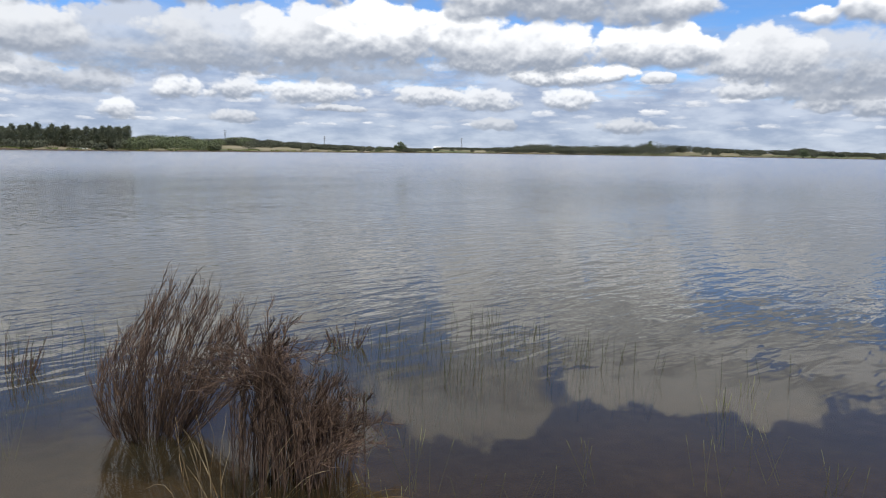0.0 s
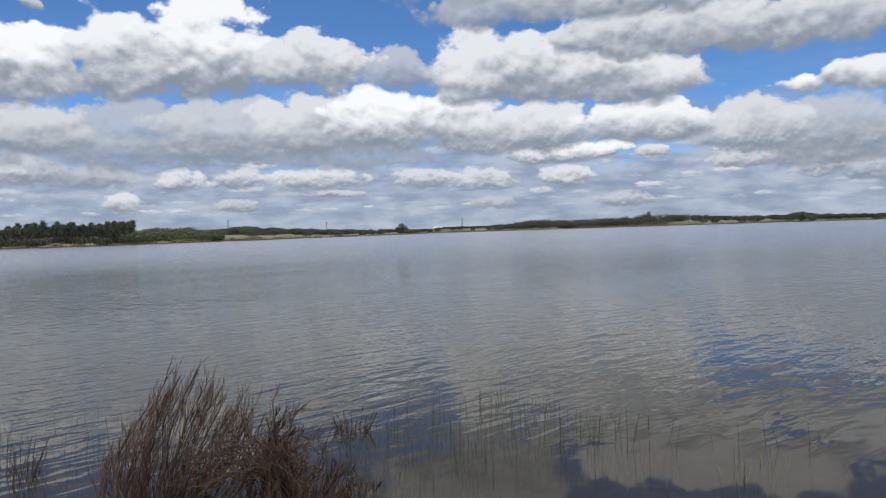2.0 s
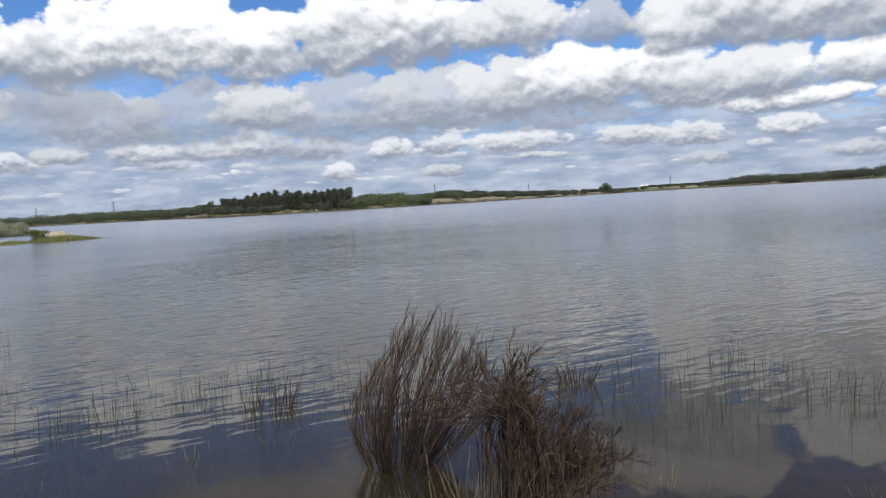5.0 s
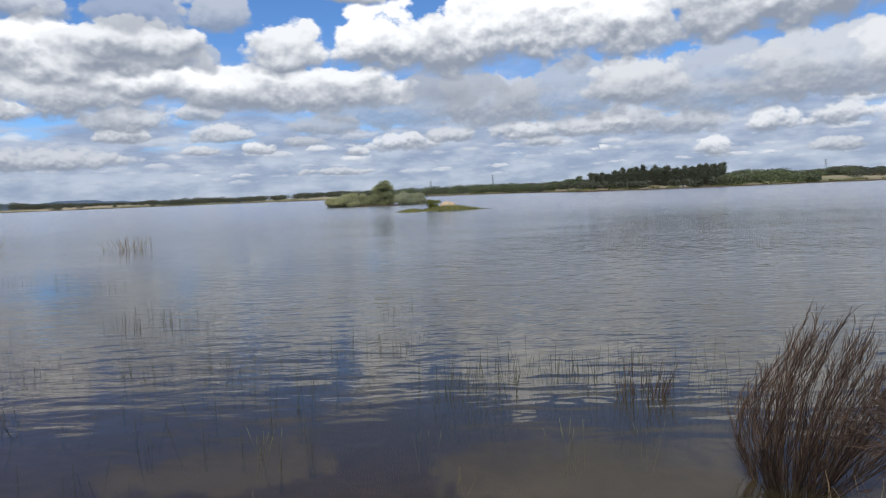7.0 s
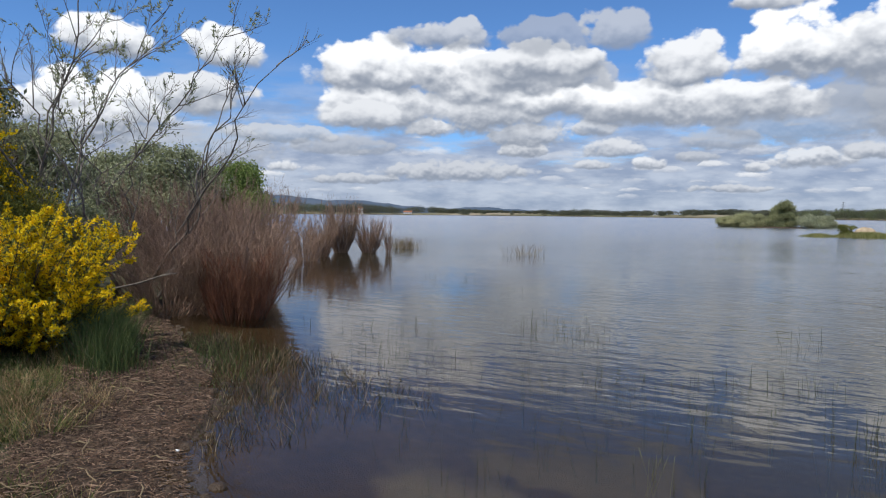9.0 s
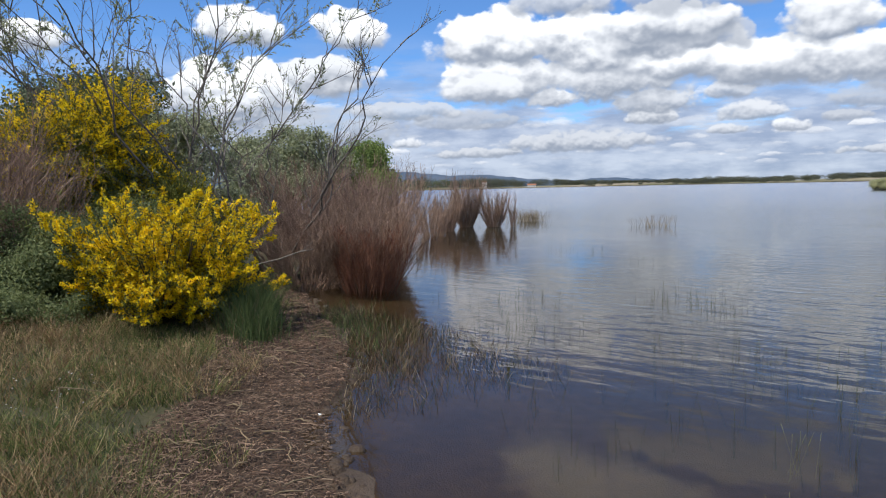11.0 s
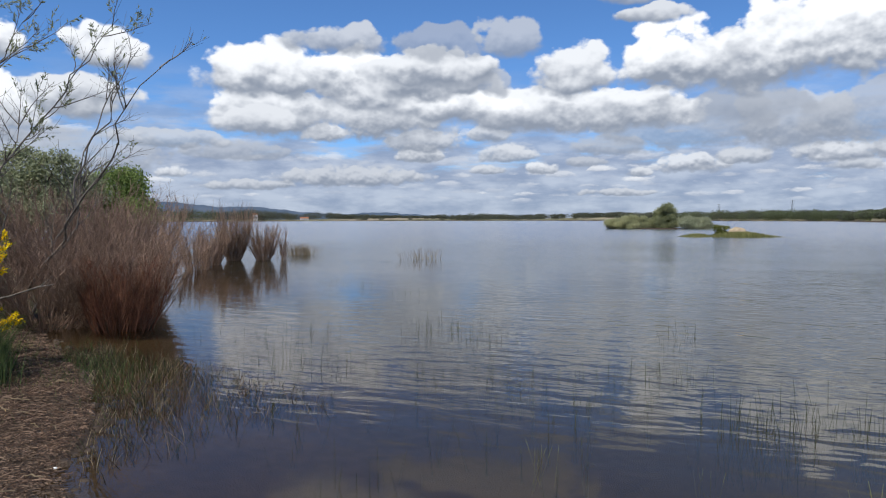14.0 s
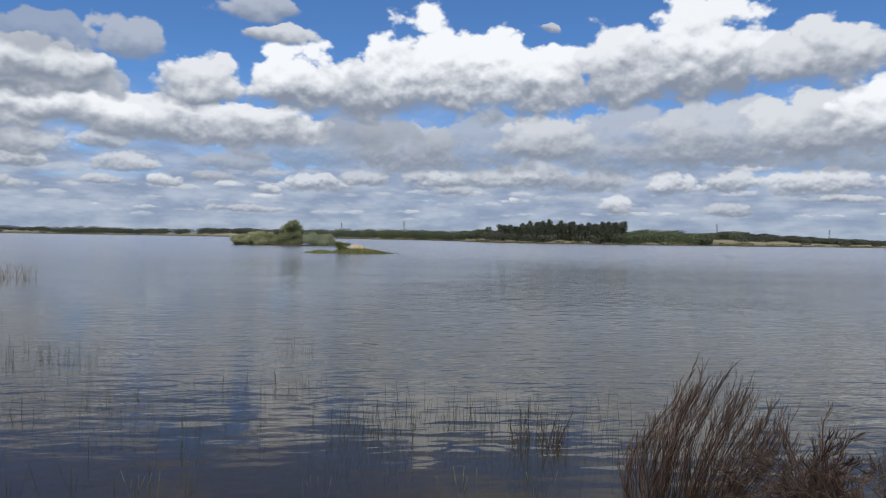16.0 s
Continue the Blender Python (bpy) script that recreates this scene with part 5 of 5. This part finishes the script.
    dry_shrub("dry_shrub", -15.0, 8.3, 1.7, 36, 120, BROWN_TWIG, "dense brown leafless tamarisk at the water's edge", 115, 0.6, 12, 2, "brown thicket", thick=1.5)
    dry_shrub("dry_shrub", -16.0, 7.4, 1.9, 34, 110, BROWN_TWIG, "tall rusty brown tamarisk under the willow", 116, 0.8, 12, 2, "brown thicket", thick=1.7)
    dry_shrub("dry_shrub", -17.4, 9.6, 1.7, 36, 110, BROWN_TWIG, "dense brown leafless tamarisk at the water's edge", 117, 0.7, 12, 2, "brown thicket", thick=1.6)
    dry_shrub("dry_shrub", -12.6, 6.9, 0.75, 70, 60, GREY_TWIG, "bleached grey dead twigs hanging over the water", 118, 0.4, 8, 2, "", thick=1.3)
    # a bleached branch that sticks out over the path
    r = np.random.RandomState(120)
    ob = thing("dead_branch", -10.7, 4.05, ground_z(-10.7, 4.05) + 0.55, "bleached dead branch sticking out of the thicket", "branch")
    p = np.array([[[-0.5, -0.3, -0.5], [-0.1, -0.1, -0.08], [0.35, 0.12, 0.03], [0.8, 0.25, 0.16], [1.05, 0.34, 0.2]]])
    part("stick", tubes(p, np.array([[0.02, 0.018, 0.014, 0.010, 0.005]]), 6), GREY_BARK, ob, smooth=True)
    q = twigs(r, p, 5, 0.3, 0.6, 4, 0.5, 0.1)
    part("twig_mass", tubes(q, taper(q, 0.005, 0.002), 4), GREY_BARK, ob)
    # lush grass at the foot of the broom
    k = 3000
    u = r.normal(size=k)
    x = -8.0 + 0.36 * u + 0.10 * r.normal(size=k)
    y = 2.84 - 0.14 * u + 0.12 * r.normal(size=k)
    base = np.stack([x, y, land(x, y)[0] - 0.02], -1)
    l = (0.30 + 0.42 * r.rand(k)) * np.clip(1.15 - 0.22 * np.abs(u), 0.4, 1.2)
    s = np.linspace(0, 1, 5)[None, :, None]
    way = np.stack([0.18 * r.normal(size=k), 0.18 * r.normal(size=k), np.ones(k)], -1)
    p = base[:, None, :] + way[:, None, :] * s * l[:, None, None] + np.stack([0.2 * r.normal(size=k), 0.2 * r.normal(size=k), -0.12 * np.ones(k)], -1)[:, None, :] * s ** 2 * l[:, None, None]
    ob = thing("grass_tuft", -8.2, 2.75, 0.0, "lush dark green grass at the foot of the broom", "grass")
    p = p - np.array([-8.2, 2.75, 0.0])
    part("grass_mass", blades(p[200:], np.full(k - 200, 0.005)), LUSH_GRASS, ob, kind="stuff")
    part("dry_grass", blades(p[:200], np.full(200, 0.004)), DEAD_STRAW, ob, "withered straw-coloured blades", kind="stuff")
    # herbs between the meadow and the shrubs
    k = 26000
    a, d = np.radians(77.0 + 14.0 * r.rand(k)), 8.9 + 2.3 * r.rand(k)
    x, y = -d * np.sin(a), d * np.cos(a)
    top = 0.22 + 0.20 * np.sin(x * 4.1 + y) * np.sin(y * 5.3) + 0.25 * (d - 8.9) / 2.3
    at = np.stack([x, y, land(x, y)[0] + top * r.rand(k) ** 0.5], -1)
    stuff("undergrowth_herbs", leaves(at, r.normal(size=(k, 3)) + np.array([0, 0, 0.8]), 0.05 + 0.03 * r.rand(k), 0.022, r), BANK_LEAF, "leafy green herbs between the meadow and the shrubs", "herbs")
    stuff("herb_flowers", leaves(at[:110] + np.array([0, 0, 0.06]), r.normal(size=(110, 3)), 0.026, 0.024, r), PAINT, "small white flowers among the herbs", "flowers")
    # the meadow
    k = 190000
    x = -13.5 + 11.0 * r.rand(k)
    y = -1.6 + 6.2 * r.rand(k)
    here = r.rand(k) < 0.2
    x, y = np.where(here, -2.5 + 6.5 * r.rand(k), x), np.where(here, -3.2 + 3.6 * r.rand(k), y)
    # tussocks: part of the blades gather round common feet
    foot = r.randint(0, 2600, k)
    fx, fy = -13.5 + 11.0 * r.rand(2600), -1.6 + 6.2 * r.rand(2600)
    gather = (r.rand(k) < 0.55) & ~here
    x = np.where(gather, fx[foot] + 0.05 * r.normal(size=k), x)
    y = np.where(gather, fy[foot] + 0.05 * r.normal(size=k), y)
    h, turf, d = land(x, y)
    ragged = 0.25 * np.sin(x * 5.0 + 2.0 * np.sin(y * 3.0)) + 0.15 * np.sin(x * 13.0)
    edge = np.interp(x, [-10.0, -7.7, -6.9, -5.2, -4.1, -3.0], [0.42, 0.55, 0.95, 1.02, 0.66, 0.60])
    keep = (r.rand(k) < np.clip((d - edge + ragged) / 0.40, 0, 1)) & (np.hypot(x, y) > 0.5)
    x, y, h, foot, gather = x[keep], y[keep], h[keep], foot[keep], gather[keep]
    n = len(x)
    tall = np.array([0.5 + 0.45 * noise.noise((a * 0.8, b * 0.8, 0.0)) + 0.30 * noise.noise((a * 2.9, b * 2.9, 4.0)) for a, b in zip(x, y)])
    size = (0.55 + 0.9 * r.rand(2600))[foot]
    l = (0.06 + 0.21 * r.rand(n)) * np.clip(0.45 + 0.95 * tall, 0.3, 1.4) * np.where(gather, size, 0.85)
    lay = np.stack([0.30 * r.normal(size=2600), 0.30 * r.normal(size=2600), 0 * r.rand(2600)], -1)[foot]
    way = np.stack([0.36 * r.normal(size=n), 0.36 * r.normal(size=n), np.ones(n)], -1) + np.where(gather[:, None], lay, 0.0)
    s = np.linspace(0, 1, 4)[None, :, None]
    p = np.stack([x, y, h - 0.01], -1)[:, None, :] + way[:, None, :] * s * l[:, None, None] + np.stack([0.35 * r.normal(size=n), 0.35 * r.normal(size=n), -0.2 * np.ones(n)], -1)[:, None, :] * s ** 2 * l[:, None, None]
    dry = 0.7 * tall + 0.3 * (r.rand(2600))[foot] + 0.18 * r.normal(size=n) > 0.50
    stuff("meadow_grass", blades(p[~dry], 0.0024 + 0.0026 * r.rand((~dry).sum())), GRASS, "rough green meadow grass on the bank", "grass")
    stuff("seeding_grass", blades(p[dry], 0.0020 + 0.0020 * r.rand(dry.sum())), SEED_GRASS, "dry reddish seeding grass in the meadow", "grass")
    # seed heads on thin stalks
    pick = p[dry][::9]
    top = pick[:, 3] + np.array([0, 0, 0.02])
    stuff("seed_heads", leaves(top, np.array([0, 0, 1.0]) + 0.5 * r.normal(size=top.shape), 0.035, 0.010, r), SEED_GRASS, "reddish seed heads above the meadow grass", "grass")
    # small white daisies
    k = 26
    x, y = -5.3 - 0.9 * r.rand(k), 0.15 + 0.75 * r.rand(k)
    top = np.stack([x, y, land(x, y)[0] + 0.12 + 0.06 * r.rand(k)], -1)
    stuff("meadow_daisies", merge(*[leaves(top, np.array([np.cos(a), np.sin(a), 0.25]) + 0 * top, 0.007, 0.005, r) for a in (0.0, 1.26, 2.51, 3.77, 5.03)]), PAINT, "small white daisies in the meadow", "flowers")
    # the drift line of dead stalks
    k = 60000
    x = -12.0 + 16.5 * r.rand(k)
    d0 = 0.02 + 1.25 * r.rand(k)
    y = np.interp(x, SHORE_X, SHORE_Y) - d0 * 1.08
    h, turf, d = land(x, y)
    a = r.rand(k) * np.pi + 0.6 * r.normal(size=k)
    l = 0.015 + 0.10 * r.rand(k) ** 3.5
    way = np.stack([np.cos(a), np.sin(a), 0.12 * r.normal(size=k)], -1)
    s = np.linspace(-0.5, 0.5, 3)[None, :, None]
    p = np.stack([x, y, h + 0.008 + 0.03 * r.rand(k) + 0.05 * np.clip(np.sin(x * 3.1 + y) * np.sin(y * 4.3 - x), 0, 1)], -1)[:, None, :] + way[:, None, :] * s * l[:, None, None]
    p[:, 1, 2] += 0.01 * r.rand(k)
    stuff("drift_line", tubes(p, np.repeat((0.0012 + 0.0024 * r.rand(k))[:, None], 3, 1)), DRIFT, "drift line of broken dead reed stalks along the water", "litter")
    # single stalks that lie on top, a white pebble and a forked twig in the grass
    kinds = []
    for i in range(6):
        ob = thing("dead_stalk", -5.0 - 0.3 * i, 1.6 + 0.1 * i, ground_z(-5.0 - 0.3 * i, 1.6 + 0.1 * i) + 0.03, "bleached broken reed stalk lying on the strand", "stalk", "stalks on the strand", 40 * i)
        n = 0.045 + 0.022 * i
        q = np.array([[[-n, 0, 0.0], [-0.3 * n, 0.01, 0.012], [0.4 * n, -0.008, 0.010], [n, 0.012, 0.004]]])
        part("stalk", tubes(q, np.array([[0.0035, 0.0042, 0.004, 0.0025]]), 6), DEAD_STRAW, ob, smooth=True)
        part("leaf_sheath", tubes(q[:, 1:3] + np.array([0, 0.002, 0.002]), np.array([[0.0052, 0.003]]), 6), DEAD_STRAW, ob, smooth=True)
        kinds.append(ob)
    for i in range(64):
        px = -10.2 + 7.4 * r.rand()
        py = float(np.interp(px, SHORE_X, SHORE_Y)) - 0.15 - 0.95 * r.rand()
        copy_thing(kinds[i % 6], pose(px, py, ground_z(px, py) + 0.04, 0, 6 * r.normal(), 360 * r.rand()))
    bm = bmesh.new()
    bmesh.ops.create_icosphere(bm, subdivisions=2, radius=0.014)
    for v in bm.verts:
        v.co = Vector((v.co.x * 1.3, v.co.y, v.co.z * 0.6)) * (1 + 0.2 * noise.noise(v.co * 30))
    stone = part("pebble", bm, PAINT, smooth=True)
    stone.matrix_basis = pose(-4.87, 2.17, ground_z(-4.87, 2.17) + 0.03)
    tagged(stone, "small white pebble at the water's edge", "stone")
    ob = thing("dry_twig", -5.7, 0.60, ground_z(-5.7, 0.60) + 0.16, "pale forked dry twig lying in the meadow grass", "twig")
    part("fork", tubes(np.array([[[0, 0, -0.16], [0, 0.02, 0.0], [0.0, 0.04, 0.02]], [[0, 0.0, 0.02], [0.06, 0.16, -0.01], [0.1, 0.34, -0.06]]]), np.array([[0.005, 0.005, 0.004], [0.005, 0.004, 0.002]]), 6), DEAD_STRAW, ob, smooth=True)
    # flooded stalks and wet grass between the path and the open water
    k = 2700
    foot = r.randint(0, 260, k)
    fu, fw = r.rand(260), r.rand(260) ** 1.3
    u, w = fu[foot] + 0.03 * r.normal(size=k), fw[foot]
    x = -8.9 + 4.2 * u + 0.07 * r.normal(size=k)
    y = np.interp(x, SHORE_X, SHORE_Y) + 0.05 + (0.5 + 1.7 * np.clip(u, 0, 1)) * w + 0.07 * r.normal(size=k)
    h = np.maximum(land(x, y)[0], -0.3)
    base = np.stack([x, y, h], -1)
    l = 0.02 + 0.11 * r.rand(k) ** 1.5 - h
    way = np.stack([0.30 * r.normal(size=k), 0.30 * r.normal(size=k), np.ones(k)], -1)
    s = np.linspace(0, 1, 5)[None, :, None]
    p = base[:, None, :] + way[:, None, :] * s * l[:, None, None] + np.stack([0.25 * r.normal(size=k), 0.25 * r.normal(size=k), 0 * x], -1)[:, None, :] * s ** 2 * l[:, None, None]
    stuff("flooded_straw", tubes(p[::3], taper(p[::3], 0.003, 0.0012)), DEAD_STRAW, "thin dead stalks standing in the flooded margin", "reeds")
    stuff("flooded_stalks", tubes(p[1::3], taper(p[1::3], 0.003, 0.0012)), DRY_TWIG, "dark bare stalks standing in the flooded margin", "stalks")
    stuff("flooded_rushes", tubes(p[2::3], taper(p[2::3], 0.003, 0.0012)), RUSH, "thin flooded rushes along the bank", "rushes")
    k = 1200
    x = -7.8 + 0.75 * r.normal(size=k)
    y = np.interp(x, SHORE_X, SHORE_Y) + 0.30 + 0.36 * r.normal(size=k)
    base = np.stack([x, y, np.maximum(land(x, y)[0], -0.2)], -1)
    l = 0.04 + 0.12 * r.rand(k)
    way = np.stack([0.4 * r.normal(size=k), 0.4 * r.normal(size=k), np.ones(k)], -1)
    p = base[:, None, :] + way[:, None, :] * s * l[:, None, None]
    stuff("wet_grass", blades(p, np.full(k, 0.004)), LUSH_GRASS, "short green grass at the muddy water's edge", "grass")
    # clods of mud and matted litter along the edge
    k = 260
    x = -10.5 + 8.0 * r.rand(k)
    y = np.interp(x, SHORE_X, SHORE_Y) + 0.10 * r.normal(size=k) - 0.02
    clods = []
    for a, b in zip(x, y):
        rad = 0.02 + 0.05 * r.rand() ** 2
        ring = np.array([(math.cos(t), math.sin(t)) for t in np.arange(6) * math.pi / 3]) * rad * (0.8 + 0.5 * r.rand(6, 1))
        z0 = ground_z(a, b)
        v = np.concatenate([np.column_stack([ring + (a, b), np.full(6, z0 - 0.02)]), np.column_stack([ring * 0.55 + (a, b), np.full(6, z0 + rad * 0.5)])])
        clods.append((v, np.array([[i, (i + 1) % 6, 6 + (i + 1) % 6, 6 + i] for i in range(6)] + [[6, 7, 8, 9], [9, 10, 11, 6]])))
    stuff("mud_clods", merge(*clods), GROUND, "small dark clods of mud along the water's edge", "mud", smooth=True)

build_bank()
